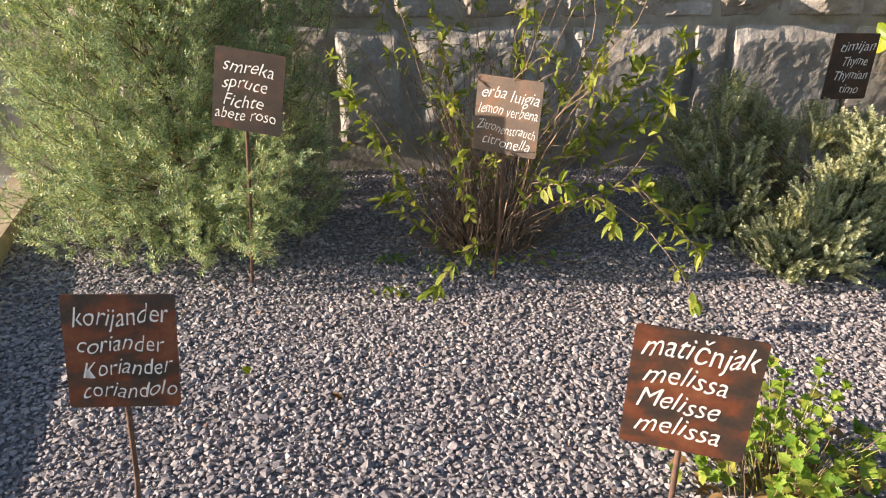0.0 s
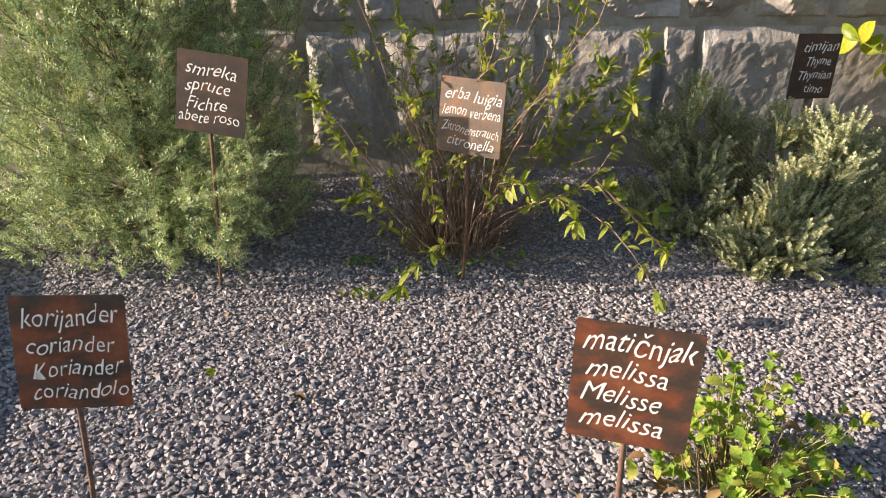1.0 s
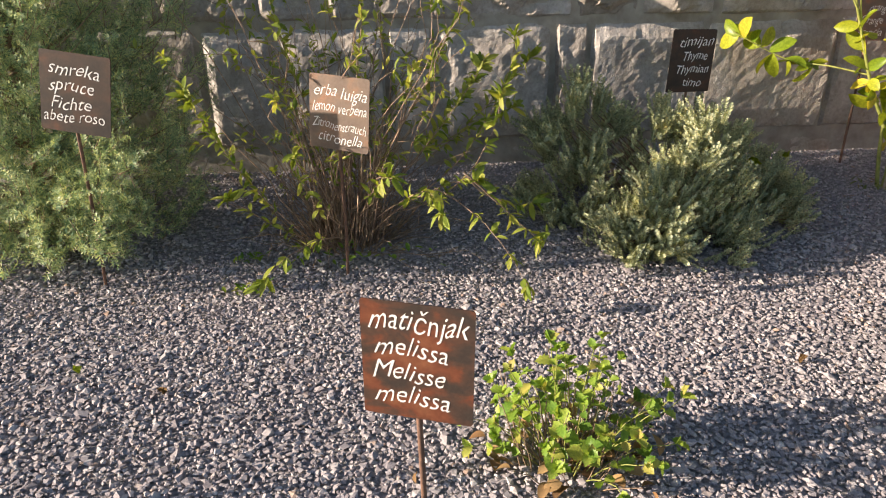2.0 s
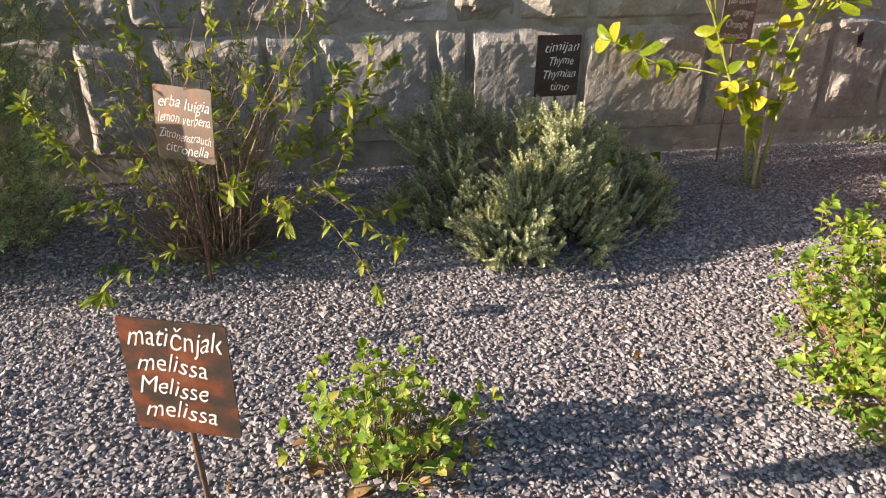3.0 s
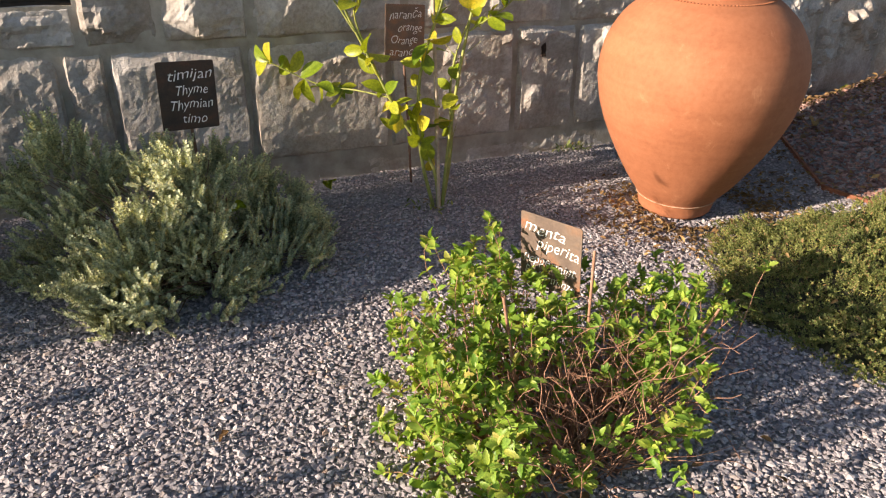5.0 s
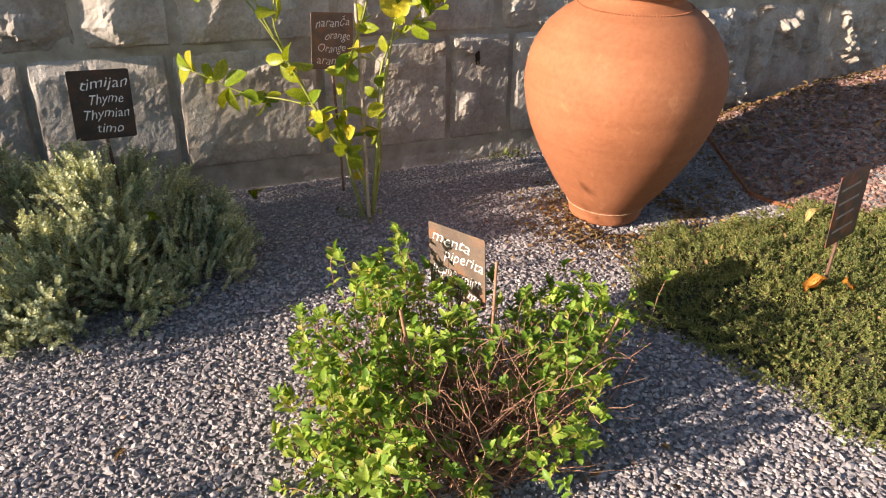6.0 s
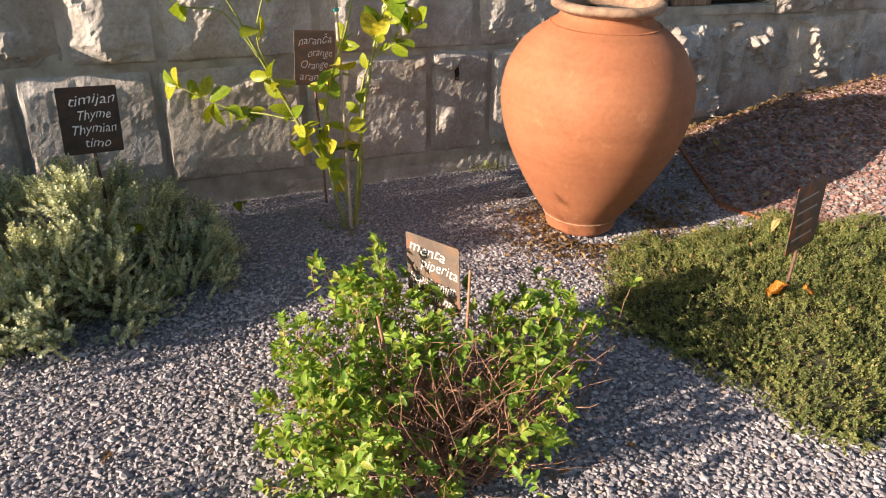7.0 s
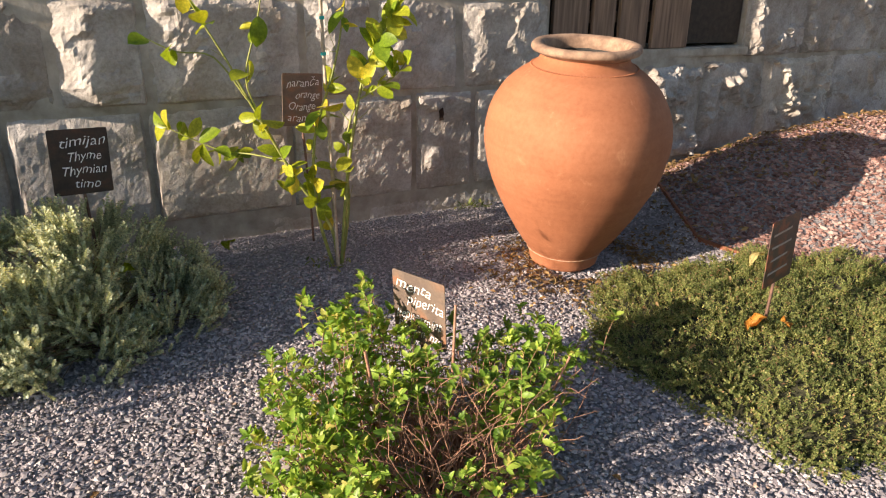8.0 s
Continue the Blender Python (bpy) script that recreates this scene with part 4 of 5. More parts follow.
def pairs(line, spacing, start, size, rise=0.35):
    """Opposite leaves along a stem, each pair turned a quarter; a tuft at the tip."""
    pts = np.asarray(line)
    length = np.linalg.norm(np.diff(pts, axis=0), axis=1).sum()
    n = max(2, int(length * (1 - start) / spacing))
    ss = np.concatenate([np.linspace(start, 0.97, n), [0.995]])
    p, d = along_line(pts, ss)
    d = d / np.linalg.norm(d, axis=1, keepdims=True)
    pos, way, nor, sz = [], [], [], []
    for i in range(len(ss)):
        u = np.cross(d[i], [0.3, 0.2, 1.0])
        u /= np.linalg.norm(u)
        v = np.cross(d[i], u)
        a = (i % 2) * math.pi / 2 + rng.uniform(-0.4, 0.4)
        top = i >= len(ss) - 2
        for k in (0, 1):
            o = (math.cos(a) * u + math.sin(a) * v) * (1 if k else -1)
            w = o + d[i] * (1.1 if top else rise) + np.array([0, 0, 0.1])
            pos.append(p[i])
            way.append(w)
            nor.append(d[i] * 0.6 + np.array([-0.25, -0.1, 0.5]) + rng.normal(size=3) * 0.35)
            sz.append(size * rng.uniform(0.7, 1.2) * (0.6 if top else 1.0 - 0.35 * ss[i]))
    return pos, way, nor, sz


def build_mint():
    at = np.array([2.17, 1.2, 0.0])
    herb = plant("mint", at, "bushy bright green mint with bare reddish stems below", "mint")
    lines, bare, P, W, N, S = [], [], [], [], [], []
    # leafy clusters round an open brown heart: centre, spread, stems
    for c, sp, count in (((-0.09, 0.28, 0.3), (0.07, 0.07, 0.04), 46), ((-0.07, 0.3, 0.37), (0.015, 0.03, 0.02), 5), ((-0.26, 0.17, 0.18), (0.06, 0.09, 0.05), 44), ((-0.2, 0.02, 0.25), (0.06, 0.09, 0.04), 30),
                         ((-0.28, -0.1, 0.18), (0.065, 0.1, 0.05), 58), ((-0.33, -0.06, 0.07), (0.05, 0.1, 0.03), 30), ((-0.05, 0.08, 0.26), (0.09, 0.07, 0.03), 24), ((0.1, 0.13, 0.23), (0.09, 0.07, 0.03), 18),
                         ((0.32, 0.07, 0.25), (0.07, 0.06, 0.035), 48), ((0.14, -0.17, 0.22), (0.06, 0.05, 0.04), 20), ((0.23, -0.06, 0.22), (0.06, 0.05, 0.04), 18), ((0.05, -0.27, 0.13), (0.09, 0.05, 0.04), 10),
                         ((-0.17, -0.26, 0.1), (0.07, 0.06, 0.04), 18)):
        for i in range(count):
            tip = np.array(c) + rng.normal(size=3) * np.array(sp)
            tip[2] = max(0.04, tip[2])
            foot = np.array([tip[0] * 0.55 + rng.normal() * 0.04, tip[1] * 0.55 + rng.normal() * 0.04, -0.01])
            pts = arc(foot, tip, (tip[0] * 0.12 + rng.normal() * 0.02, tip[1] * 0.12 + rng.normal() * 0.02, 0.01), 9, 0.009)
            lines.append((pts, np.linspace(0.0019, 0.0009, 9)))
            p, w, n, s = pairs(pts, 0.031, 0.52, rng.uniform(0.025, 0.04), 0.3)
            P += p; W += w; N += n; S += s
            d = (pts[-1] - pts[-2]) / np.linalg.norm(pts[-1] - pts[-2])
            for k in range(6):
                P.append(pts[-1] - d * 0.005 * k); W.append(d * 0.6 + unit(1)[0] * 0.8 + np.array([0, 0, 0.25])); N.append(d * 0.6 + np.array([-0.3, -0.1, 0.5]) + rng.normal(size=3) * 0.35); S.append(rng.uniform(0.018, 0.036))
    for i in range(300):
        a = rng.uniform(0, 2 * math.pi) if i % 3 == 0 else rng.uniform(-2.2, 0.2)
        r = 0.33 * rng.uniform(0.2, 1.05)
        foot = np.array([math.cos(a) * r * 0.6, math.sin(a) * r * 0.6 - 0.02, 0.0])
        tip = np.array([math.cos(a + rng.normal() * 0.7) * r, math.sin(a + rng.normal() * 0.7) * r * 0.9, rng.uniform(0.015, 0.3)])
        bare.append((arc(foot, tip, (rng.normal() * 0.05, rng.normal() * 0.05, 0.04), 9, 0.011), np.linspace(0.0019, 0.0007, 9)))
    # two thick pinkish dry stalks
    for a, b in (((0.3, -0.02, 0.02), (0.37, -0.08, 0.29)), ((-0.1, 0.02, 0.1), (-0.14, 0.03, 0.36)), ((0.1, 0.05, 0.2), (0.13, 0.1, 0.4))):
        bare.append((arc(a, b, n=5), np.linspace(0.0045, 0.004, 5)))
    stem_parts("stem", lines, RED_TWIG, herb)
    stem_parts("dry_stem", bare, RED_TWIG, herb)
    M = frames(np.array(P), np.array(W), np.array(N), np.array(S))
    M = M[np.argsort(M[:, 1, 3] + 0.3 * M[:, 0, 3])]
    leaf_parts(herb, "leaf", [leaf_blade(0.46, 0.45, 0.3, 10, 0.16, 0.36), leaf_blade(0.5, 0.3, 0.1, 10, 0.16, 0.36), leaf_blade(0.42, 0.55, 0.45, 10, 0.16, 0.36)], M, MINT, 300)
    # fallen leaves beneath
    k = 90
    p = np.stack([rng.normal(size=k) * 0.17 + 0.03, rng.normal(size=k) * 0.13 - 0.05, rng.uniform(0.008, 0.03, k)], 1)
    w = unit(k) * np.array([1, 1, 0.25])
    ob = link_mesh("fallen_leaves", merged("fallen_leaves", leaf_blade(0.5, 0.5, 0.3), frames(p, w, np.tile([0, 0, 1.0], (k, 1)) + rng.normal(size=(k, 3)) * 0.3, rng.uniform(0.02, 0.045, k))), DRY, herb, smooth=True)
    tagged(ob, "brown withered leaves", kind="stuff")


def build_melissa():
    at = np.array([0.69, 1.08, 0.0])
    herb = plant("lemon_balm", at, "small lime-green lemon balm with dry brown stems", "lemon balm")
    lines, bare, P, W, N, S = [], [], [], [], [], []
    for i in range(56):
        a = rng.uniform(0, 2 * math.pi)
        el = math.asin(rng.uniform(0.1, 0.98))
        tip = np.array([math.cos(a) * math.cos(el) * 0.23, math.sin(a) * math.cos(el) * 0.19, 0.03 + 0.25 * math.sin(el)]) * rng.uniform(0.7, 1.08)
        pts = arc((tip[0] * 0.3, tip[1] * 0.3, -0.01), tip, (0, 0, 0.02), 7, 0.004)
        lines.append((pts, np.linspace(0.0018, 0.0009, 7)))
        p, w, n, s = pairs(pts, 0.032, 0.55, rng.uniform(0.03, 0.048), 0.4)
        P += p; W += w; N += n; S += s
    for i in range(70):
        a, r = rng.uniform(0, 2 * math.pi), rng.uniform(0.02, 0.15)
        bare.append((arc((math.cos(a) * r * 0.7, math.sin(a) * r * 0.7, -0.01), (math.cos(a) * r + rng.normal() * 0.03, math.sin(a) * r + rng.normal() * 0.03, rng.uniform(0.05, 0.2)), n=5, wobble=0.004), np.linspace(0.0017, 0.0008, 5)))
    stem_parts("stem", lines, GREEN_TWIG, herb)
    stem_parts("dry_stem", bare, TWIG, herb)
    M = frames(np.array(P), np.array(W), np.array(N), np.array(S))
    leaf_parts(herb, "leaf", [leaf_blade(0.72, 0.5, 0.3, 9, 0.2, 0.4), leaf_blade(0.66, 0.35, 0.45, 9, 0.22, 0.4), leaf_blade(0.78, 0.6, 0.15, 9, 0.2, 0.4)], M, MINT, 300)
    k = 60
    p = np.stack([rng.normal(size=k) * 0.1, rng.normal(size=k) * 0.08, rng.uniform(0.008, 0.04, k)], 1)
    ob = link_mesh("fallen_leaves", merged("fallen_leaves", leaf_blade(0.6, 0.6, 0.4), frames(p, unit(k) * np.array([1, 1, 0.3]), np.tile([0, 0, 1.0], (k, 1)) + rng.normal(size=(k, 3)) * 0.4, rng.uniform(0.025, 0.05, k))), DRY, herb, smooth=True)
    tagged(ob, "brown withered leaves", kind="stuff")


def tuft(p, d, n, size):
    """A few narrow leaves round a twig's end."""
    d = np.asarray(d, float) / np.linalg.norm(d)
    w = d * 0.55 + unit(n) * 0.8
    return np.tile(p, (n, 1)) - d * rng.uniform(0, 0.035, (n, 1)), w, unit(n) * 0.6 + np.array([0, 0, 0.8]), rng.uniform(0.6, 1.2, n) * size


def build_verbena():
    at = np.array([0.15, 2.2, 0.035])
    shrub = plant("lemon_verbena", at, "straggly lemon verbena shrub of bare twigs and lime-green leaf tufts", "shrub")
    lines, low, P, W, N, S = [], [], [], [], [], []

    def leaves(pts, s, n, size):
        q, d = along_line(pts, [s])
        p, w, nn, z = tuft(q[0], d[0], n, size)
        P.append(p); W.append(w); N.append(nn); S.append(z)

    # tall upright stems
    for i in range(78):
        a = rng.uniform(0, 2 * math.pi)
        r = rng.uniform(0.02, 0.12)
        h = rng.uniform(0.5, 0.98)
        sp = rng.uniform(0.05, 0.6) * h
        tip = (math.cos(a) * (r + sp), math.sin(a) * (r + sp) * 0.8, h)
        pts = arc((math.cos(a) * r, math.sin(a) * r * 0.7, -0.02), tip, (math.cos(a) * -0.03 + rng.normal() * 0.03, math.sin(a) * -0.03 + rng.normal() * 0.03, 0.02), 11, 0.03)
        lines.append((pts, np.linspace(0.0029, 0.0008, 11)))
        for s in rng.uniform(0.45, 1, int(0.6 + h * 2.2)):
            leaves(pts, s, rng.integers(3, 5), 0.035)
        leaves(pts, 0.99, 5, 0.034)
        for k in range(3):
            q, d = along_line(pts, [rng.uniform(0.3, 0.9)])
            e = q[0] + (unit(1)[0] * 0.8 + np.array([0, 0, 0.5])) * rng.uniform(0.06, 0.16)
            low.append((arc(q[0], e, n=4, wobble=0.005), np.linspace(0.0013, 0.0006, 4)))
            if rng.uniform() < 0.6:
                p, w, nn, z = tuft(e, e - q[0], 3, 0.03)
                P.append(p); W.append(w); N.append(nn); S.append(z)
    # the short bare twigs at the foot
    for i in range(330):
        a = rng.uniform(0, 2 * math.pi)
        r = rng.uniform(0.01, 0.17)
        e = (math.cos(a) * r * 2.1 + rng.normal() * 0.05, math.sin(a) * r * 1.6 + rng.normal() * 0.04, 0.05 + 0.32 * rng.uniform() ** 1.6)
        low.append((arc((math.cos(a) * r * 0.8, math.sin(a) * r * 0.65, -0.02), e, n=7, wobble=0.026), np.linspace(0.0022, 0.0008, 7)))
    # long arching twigs: foot, tip, bow, leaf tufts
    for a, b, bow, k in (((-0.06, -0.12, 0.02), (-0.4, -0.25, 0.59), (-0.02, 0, -0.04), 14), ((-0.05, -0.1, 0.02), (-0.3, -0.24, 0.32), (-0.02, 0, -0.02), 4),
                         ((0.08, -0.06, 0.05), (0.38, -0.36, 0.37), (0.02, 0, 0.05), 5), ((0.38, -0.36, 0.37), (0.64, -0.32, 0.12), (0.06, 0, -0.06), 4), ((0.38, -0.36, 0.37), (0.63, -0.2, 0.23), (0, 0, -0.05), 4),
                         ((0.1, 0, 0.1), (0.5, -0.22, 0.56), (0.08, 0, -0.08), 6), ((0.08, 0.02, 0.1), (0.56, -0.06, 0.72), (0.08, 0, -0.1), 9), ((0.1, -0.05, 0.1), (0.3, -0.5, 0.3), (0.05, 0, 0.08), 5),
                         ((0.02, -0.1, 0.05), (-0.18, -0.66, 0.16), (0, -0.02, 0.07), 4), ((0.3, -0.3, 0.3), (0.57, -0.52, 0.09), (0.03, 0, 0.02), 4), ((0.05, 0.0, 0.1), (0.5, -0.02, 0.66), (0.05, 0, 0.02), 9),
                         ((0.05, -0.05, 0.1), (0.2, -0.45, 0.42), (0.0, -0.02, 0.04), 5), ((0, -0.1, 0.1), (-0.12, -0.36, 0.44), (-0.02, 0, -0.02), 4), ((0.1, 0.1, 0.1), (0.62, 0.12, 0.62), (0.05, 0, 0.02), 9),
                         ((0.05, 0, 0.2), (0.42, 0.05, 0.86), (0.06, 0, 0.02), 10), ((0.08, 0, 0.15), (0.6, 0.05, 0.48), (0.04, 0, 0.06), 10), ((0.1, 0.05, 0.1), (0.46, 0.1, 0.58), (0.05, 0, 0.04), 10), ((0.0, 0, 0.3), (0.1, -0.1, 0.92), (0.02, 0, 0), 8), ((-0.04, 0, 0.3), (-0.2, 0, 0.9), (-0.02, 0, 0), 8)):
        pts = arc(a, b, bow, 12, 0.006)
        lines.append((pts, np.linspace(0.0024, 0.0009, 12)))
        for s in np.linspace(0.4, 1, k):
            leaves(pts, s, 6 if s < 0.95 else 12, 0.042 if s < 0.95 else 0.052)
    stem_parts("stem", lines, PALE_TWIG, shrub)
    tagged(link_mesh("twiggy_growth", tubes("twiggy_growth", low, 4), TWIG, shrub), "thin bare brown twigs", kind="stuff")
    M = frames(np.concatenate(P), np.concatenate(W), np.concatenate(N), np.concatenate(S))
    M = M[np.argsort(M[:, 1, 3])]
    leaf_parts(shrub, "leaf", [leaf_blade(0.34, 0.3, 0.25, 5), leaf_blade(0.3, 0.5, 0.45, 5), leaf_blade(0.38, 0.2, 0.1, 5)], M, VERBENA, 300)
    # small weeds at the foot
    k = 60
    p = np.stack([rng.normal(size=k) * 0.13, -0.16 + rng.normal(size=k) * 0.05, rng.uniform(0.0, 0.05, k)], 1)
    link_mesh("low_growth", merged("low_growth", leaf_blade(0.5, 0.2, 0.2), frames(p, unit(k) + np.array([0, 0, 0.3]), np.tile([0, 0, 1.0], (k, 1)), rng.uniform(0.015, 0.035, k))), MINT, shrub, smooth=True)["kind"] = "stuff"


def build_orange():
    at = np.array([2.32, 2.52, 0.05])
    tree = plant("orange_tree", at, "young citrus tree with glossy yellow-green leaves tied to a pole", "citrus tree")
    pole = tubes("pole", [(local([(2.325, 2.5, -0.05), (2.315, 2.5, 0.5), (2.305, 2.5, 0.85), (2.295, 2.5, 1.5)], at), [0.0075, 0.0072, 0.0068, 0.006])], 10)
    tagged(link_mesh("pole", pole, BAMBOO, tree, smooth=True), "thin weathered wooden pole")
    for z in (0.93, 1.06):
        bm, _ = lathe([(0.0095, -0.006), (0.0105, -0.004), (0.0105, 0.004), (0.0095, 0.006)], 12, 0.0)
        ob = part("tie", bm, TIE, tree, "turquoise plastic tie", smooth=True)
        ob.location = local((2.303, 2.5, z), at)
    limbs = [
        [(2.33, 2.52, 0.02), (2.30, 2.5, 0.24), (2.17, 2.49, 0.45), (2.08, 2.48, 0.63), (1.99, 2.46, 0.81), (1.94, 2.45, 0.92), (1.86, 2.44, 1.07), (1.8, 2.44, 1.2)],
        [(2.34, 2.52, 0.02), (2.37, 2.49, 0.4), (2.41, 2.47, 0.68), (2.46, 2.45, 0.9), (2.56, 2.44, 1.06), (2.62, 2.44, 1.25)],
        [(2.32, 2.53, 0.02), (2.25, 2.5, 0.3), (2.25, 2.5, 0.6), (2.33, 2.48, 0.86), (2.37, 2.48, 1.02), (2.4, 2.48, 1.2)],
        [(2.34, 2.53, 0.02), (2.39, 2.54, 0.3), (2.4, 2.56, 0.6), (2.5, 2.56, 0.85)],
        [(2.13, 2.5, 0.53), (2.02, 2.58, 0.55), (1.9, 2.68, 0.56), (1.7, 2.76, 0.66)],
        [(2.04, 2.47, 0.72), (2.0, 2.45, 0.86), (2.05, 2.42, 1.05), (2.08, 2.4, 1.2)],
        [(2.43, 2.46, 0.76), (2.55, 2.42, 0.84), (2.6, 2.4, 0.9)],
        [(2.0, 2.46, 0.78), (1.9, 2.48, 0.93), (1.78, 2.5, 0.95), (1.68, 2.5, 1.0)],
    ]
    # where each limb bears leaves: how many, from, to
    leafy = [[(26, 0.16, 0.5), (10, 0.8, 1)], [(36, 0.5, 1), (5, 0.2, 0.4)], [(24, 0.2, 0.6), (8, 0.8, 1)], [(6, 0.3, 1)], [(22, 0.4, 1)], [(7, 0.3, 1)], [(12, 0.2, 1)], [(3, 0.6, 1)]]
    lines = []
    P, W, N, S = [], [], [], []
    for k, limb in enumerate(limbs):
        pts = np.array(spline([tuple(p) for p in limb], 4))
        lines.append((local(pts, at), np.linspace(0.0085 if k < 4 else 0.004, 0.0022, len(pts))))
        at_s = np.concatenate([rng.uniform(a, b, n) for n, a, b in leafy[k]])
        count = len(at_s)
        q, d = along_line(pts, at_s)
        d = d / np.linalg.norm(d, axis=1, keepdims=True)
        for i in range(count):
            w = d[i] * 0.5 + unit(1)[0] * 0.9 + np.array([0, -0.15, 0.05 if rng.uniform() < 0.6 else -0.6])
            P.append(q[i] - at); W.append(w)
            N.append(np.array([-0.5, -0.3, 0.7]) + rng.normal(size=3) * 0.5)
            S.append(rng.uniform(0.055, 0.108))
    # thorny short shoots
    for i in range(26):
        limb = limbs[i % 4]
        q, d = along_line(np.array(limb), [rng.uniform(0.2, 0.95)])
        lines.append((local(arc(q[0], q[0] + unit(1)[0] * np.array([1, 0.6, 0.8]) * rng.uniform(0.03, 0.12), n=4), at), np.linspace(0.0018, 0.0007, 4)))
    stem_parts("branch", lines, GREEN_TWIG, tree, 6)
    M = frames(np.array(P), np.array(W), np.array(N), np.array(S))
    leaf_parts(tree, "leaf", [leaf_blade(0.6, 0.3, 0.18, 7), leaf_blade(0.52, 0.5, 0.3, 7), leaf_blade(0.64, 0.2, 0.35, 7)], M, CITRUS, 300)
    k = 40
    p = np.stack([rng.normal(size=k) * 0.05 - 0.03, rng.normal(size=k) * 0.04 - 0.02, rng.uniform(0.0, 0.05, k)], 1)
    link_mesh("low_growth", merged("low_growth", leaf_blade(0.4, 0.2, 0.2), frames(p, unit(k) + np.array([0, 0, 0.5]), np.tile([0, 0, 1.0], (k, 1)), rng.uniform(0.015, 0.035, k))), MAT, tree, smooth=True)["kind"] = "stuff"


TIE = plain("turquoise_plastic", (0.02, 0.32, 0.3), (0.03, 0.42, 0.4), 30, 0.4)
build_spruce()
build_verbena()
build_thyme()
build_orange()
build_melissa()
build_mint()
build_mat()


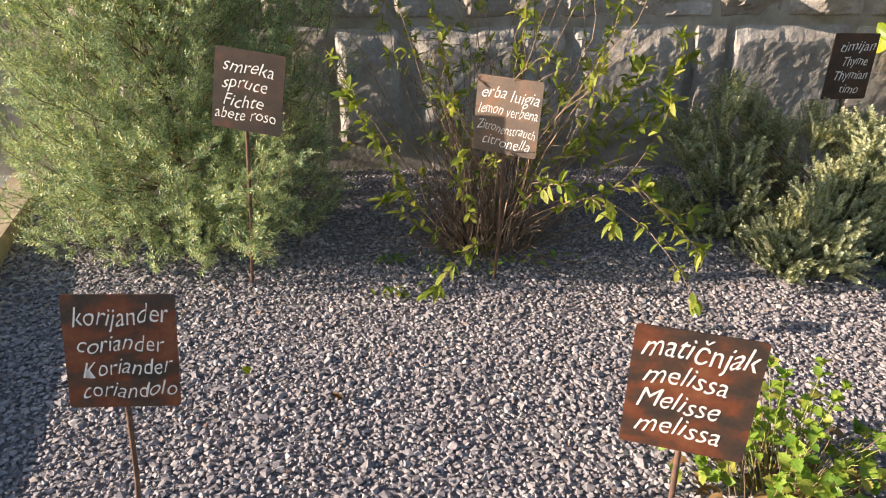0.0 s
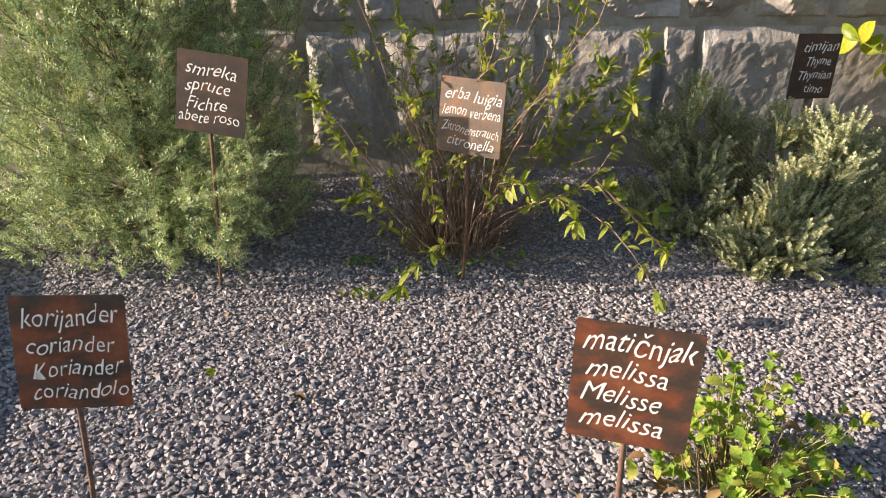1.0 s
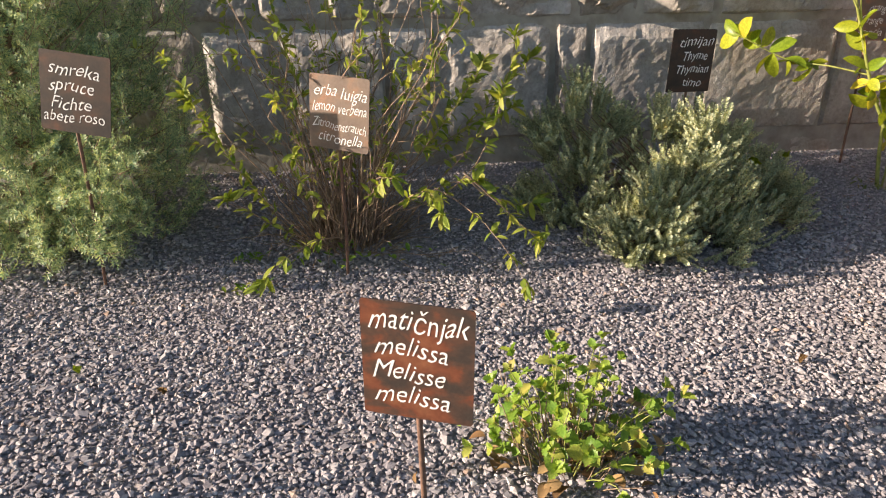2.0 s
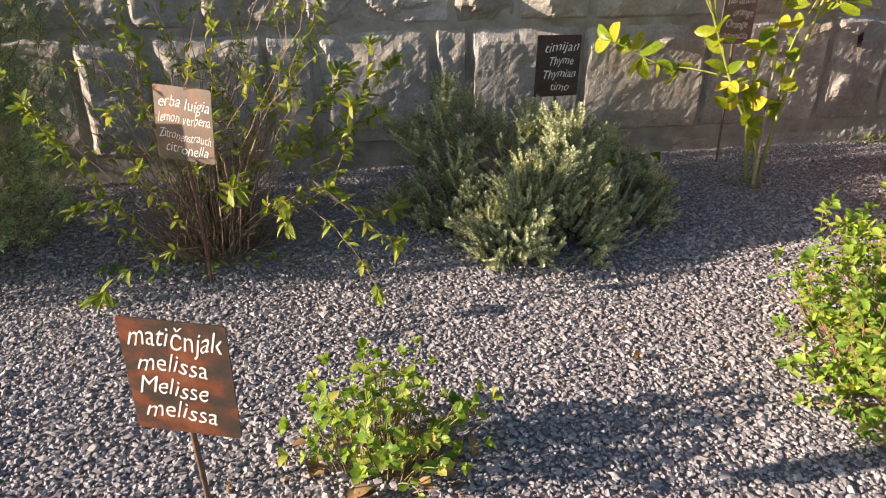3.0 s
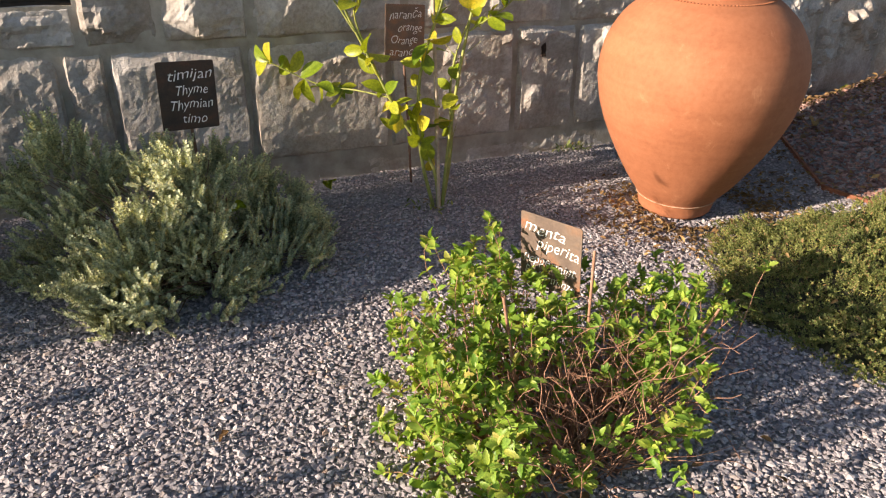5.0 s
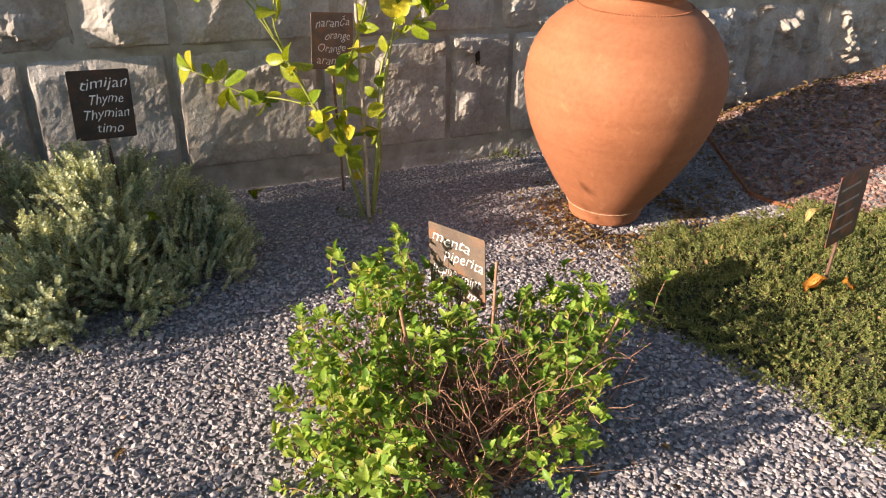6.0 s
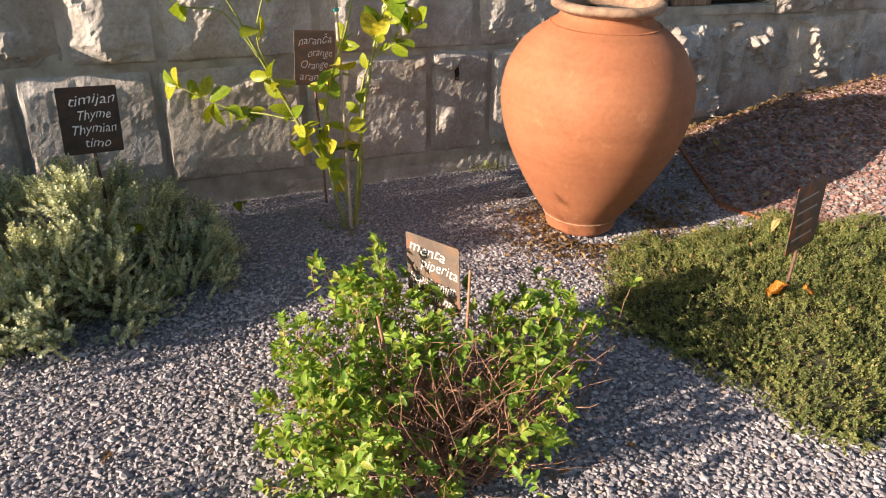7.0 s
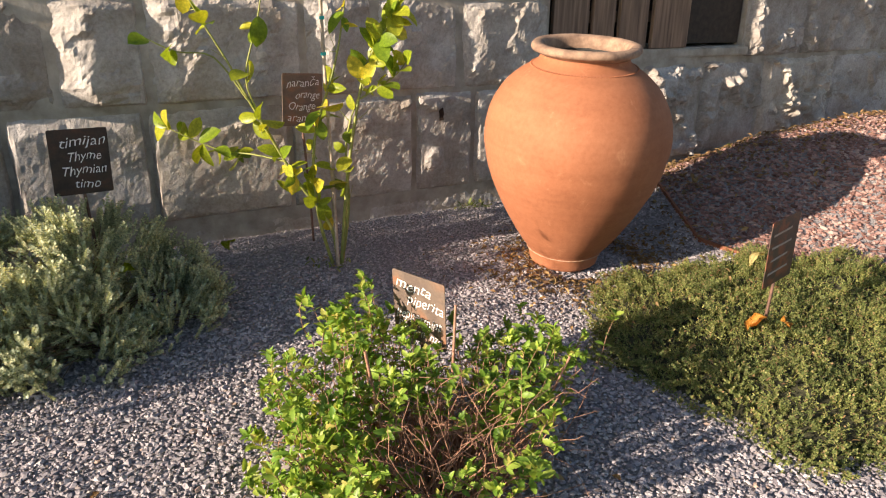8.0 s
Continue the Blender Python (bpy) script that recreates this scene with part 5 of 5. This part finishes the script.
# ---- litter ----
def build_litter():
    k = 1500
    a, r = rng.uniform(0, 2 * math.pi, k), 0.16 + np.abs(rng.normal(size=k)) * 0.15
    x, y = 3.3 + np.cos(a) * r * np.where(np.cos(a) > 0, 1.7, 1.0), 2.16 + np.sin(a) * r * 0.85
    ok = y < 2.75
    x, y = x[ok], y[ok]
    n = len(x)
    p = np.stack([x, y, ground_z(x, y) + rng.uniform(0.004, 0.012, n)], 1)
    v, f = leaf_blade(0.45, 0.6, 0.3, 3)
    me = merged("bark_litter", (v, f), frames(p, unit(n) * np.array([1, 1, 0.35]), np.tile([0, 0, 1.0], (n, 1)) + rng.normal(size=(n, 3)) * 0.5, rng.uniform(0.014, 0.034, n)))
    tagged(link_mesh("bark_litter", me, DRY, smooth=True), "brown bark chips and dry leaves round the jar", "litter", kind="stuff")
    k = 2600
    x = rng.uniform(3.95, 6.6, k)
    y = 3.06 - np.abs(rng.normal(size=k)) * 0.38
    y = np.minimum(y, wall_y(x) - 0.03)
    p = np.stack([x, y, ground_z(x, y) + rng.uniform(0.008, 0.018, k)], 1)
    me = merged("leaf_litter", (v, f), frames(p, unit(k) * np.array([1, 1, 0.3]), np.tile([0, 0, 1.0], (k, 1)) + rng.normal(size=(k, 3)) * 0.4, rng.uniform(0.016, 0.04, k)))
    tagged(link_mesh("leaf_litter", me, DRY, smooth=True), "brown bark mulch and dry leaves along the foot of the wall", "litter", kind="stuff")
    # single fallen leaves
    for x, y, z, s, turn, mat, label in ((-0.25, 1.36, 0.013, 0.035, 40, DRY, "small brown dry leaf on gravel"), (-0.51, 1.5, 0.014, 0.035, 200, CITRUS, "small yellow dry leaf on gravel"),
                                         (1.41, 1.42, 0.012, 0.03, 120, DRY, "small brown dry leaf on gravel"), (3.9, 1.72, 0.16, 0.08, 100, LIMB_YELLOW, "curled yellow leaf on the thyme mat"),
                                         (3.42, 1.27, 0.165, 0.075, 80, ORANGE_LEAF, "crumpled orange leaf caught by the sign rod"), (3.46, 1.24, 0.155, 0.06, 150, ORANGE_LEAF, "crumpled orange leaf caught by the sign rod"),
                                         (1.55, 2.08, 0.33, 0.07, 80, CITRUS, "yellow-green leaf fallen on the thyme bush"), (1.88, 2.5, 0.2, 0.08, 330, CITRUS, "yellow leaf fallen beside the thyme bush"),
                                         (4.95, 2.93, float(ground_z(4.95, 2.93)) + 0.02, 0.06, 20, CITRUS, "yellow leaf at the foot of the wall")):
        bm = bmesh.new()
        v2, f2 = leaf_blade(0.6, 0.7, 0.5, 8)
        vs = [bm.verts.new(Vector(q) + noise.noise_vector(Vector(q) * 3.1 + Vector((x * 9, y * 7, 0))) * 0.22) for q in v2]
        for q in f2:
            bm.faces.new([vs[i] for i in q])
        bmesh.ops.solidify(bm, geom=list(bm.faces), thickness=0.012)
        ob = part("fallen_leaf", bm, mat, None, smooth=True)
        ob.matrix_world = pose(x, y, z, rng.uniform(-15, 40), rng.uniform(-30, 30), turn) @ Matrix.Scale(s, 4)
        tagged(ob, label, "leaf", "fallen leaves")


ORANGE_LEAF = plain("orange_dry_leaf", (0.6, 0.24, 0.03), (0.75, 0.38, 0.07), 40, 0.6)
LIMB_YELLOW = plain("pale_yellow_leaf", (0.55, 0.45, 0.15), (0.7, 0.6, 0.3), 40, 0.6)
build_litter()


def build_weed(x, y, spread, count, label="small dark green weed at the foot of the wall", mat=MAT):
    at = (x, y, float(ground_z(x, y)))
    weed = plant("weed", at, label, "weed")
    p = np.stack([rng.normal(size=count) * spread, -np.abs(rng.normal(size=count)) * 0.02, rng.uniform(0.0, 0.03, count)], 1)
    me = merged("foliage", leaf_blade(0.4, 0.2, 0.2), frames(p, unit(count) + np.array([0, -0.2, 0.6]), np.tile([0, 0, 1.0], (count, 1)), rng.uniform(0.015, 0.035, count)))
    tagged(link_mesh("foliage", me, mat, weed, smooth=True), kind="stuff")


build_weed(3.2, 2.955, 0.06, 70)
build_weed(5.0, 3.02, 0.05, 40)
build_weed(-0.16, 2.08, 0.04, 26, "small green weed in the shaded gravel beside the shrub", MINT)
build_weed(-0.14, 1.9, 0.04, 22, "small green weed in the shaded gravel beside the shrub", MINT)
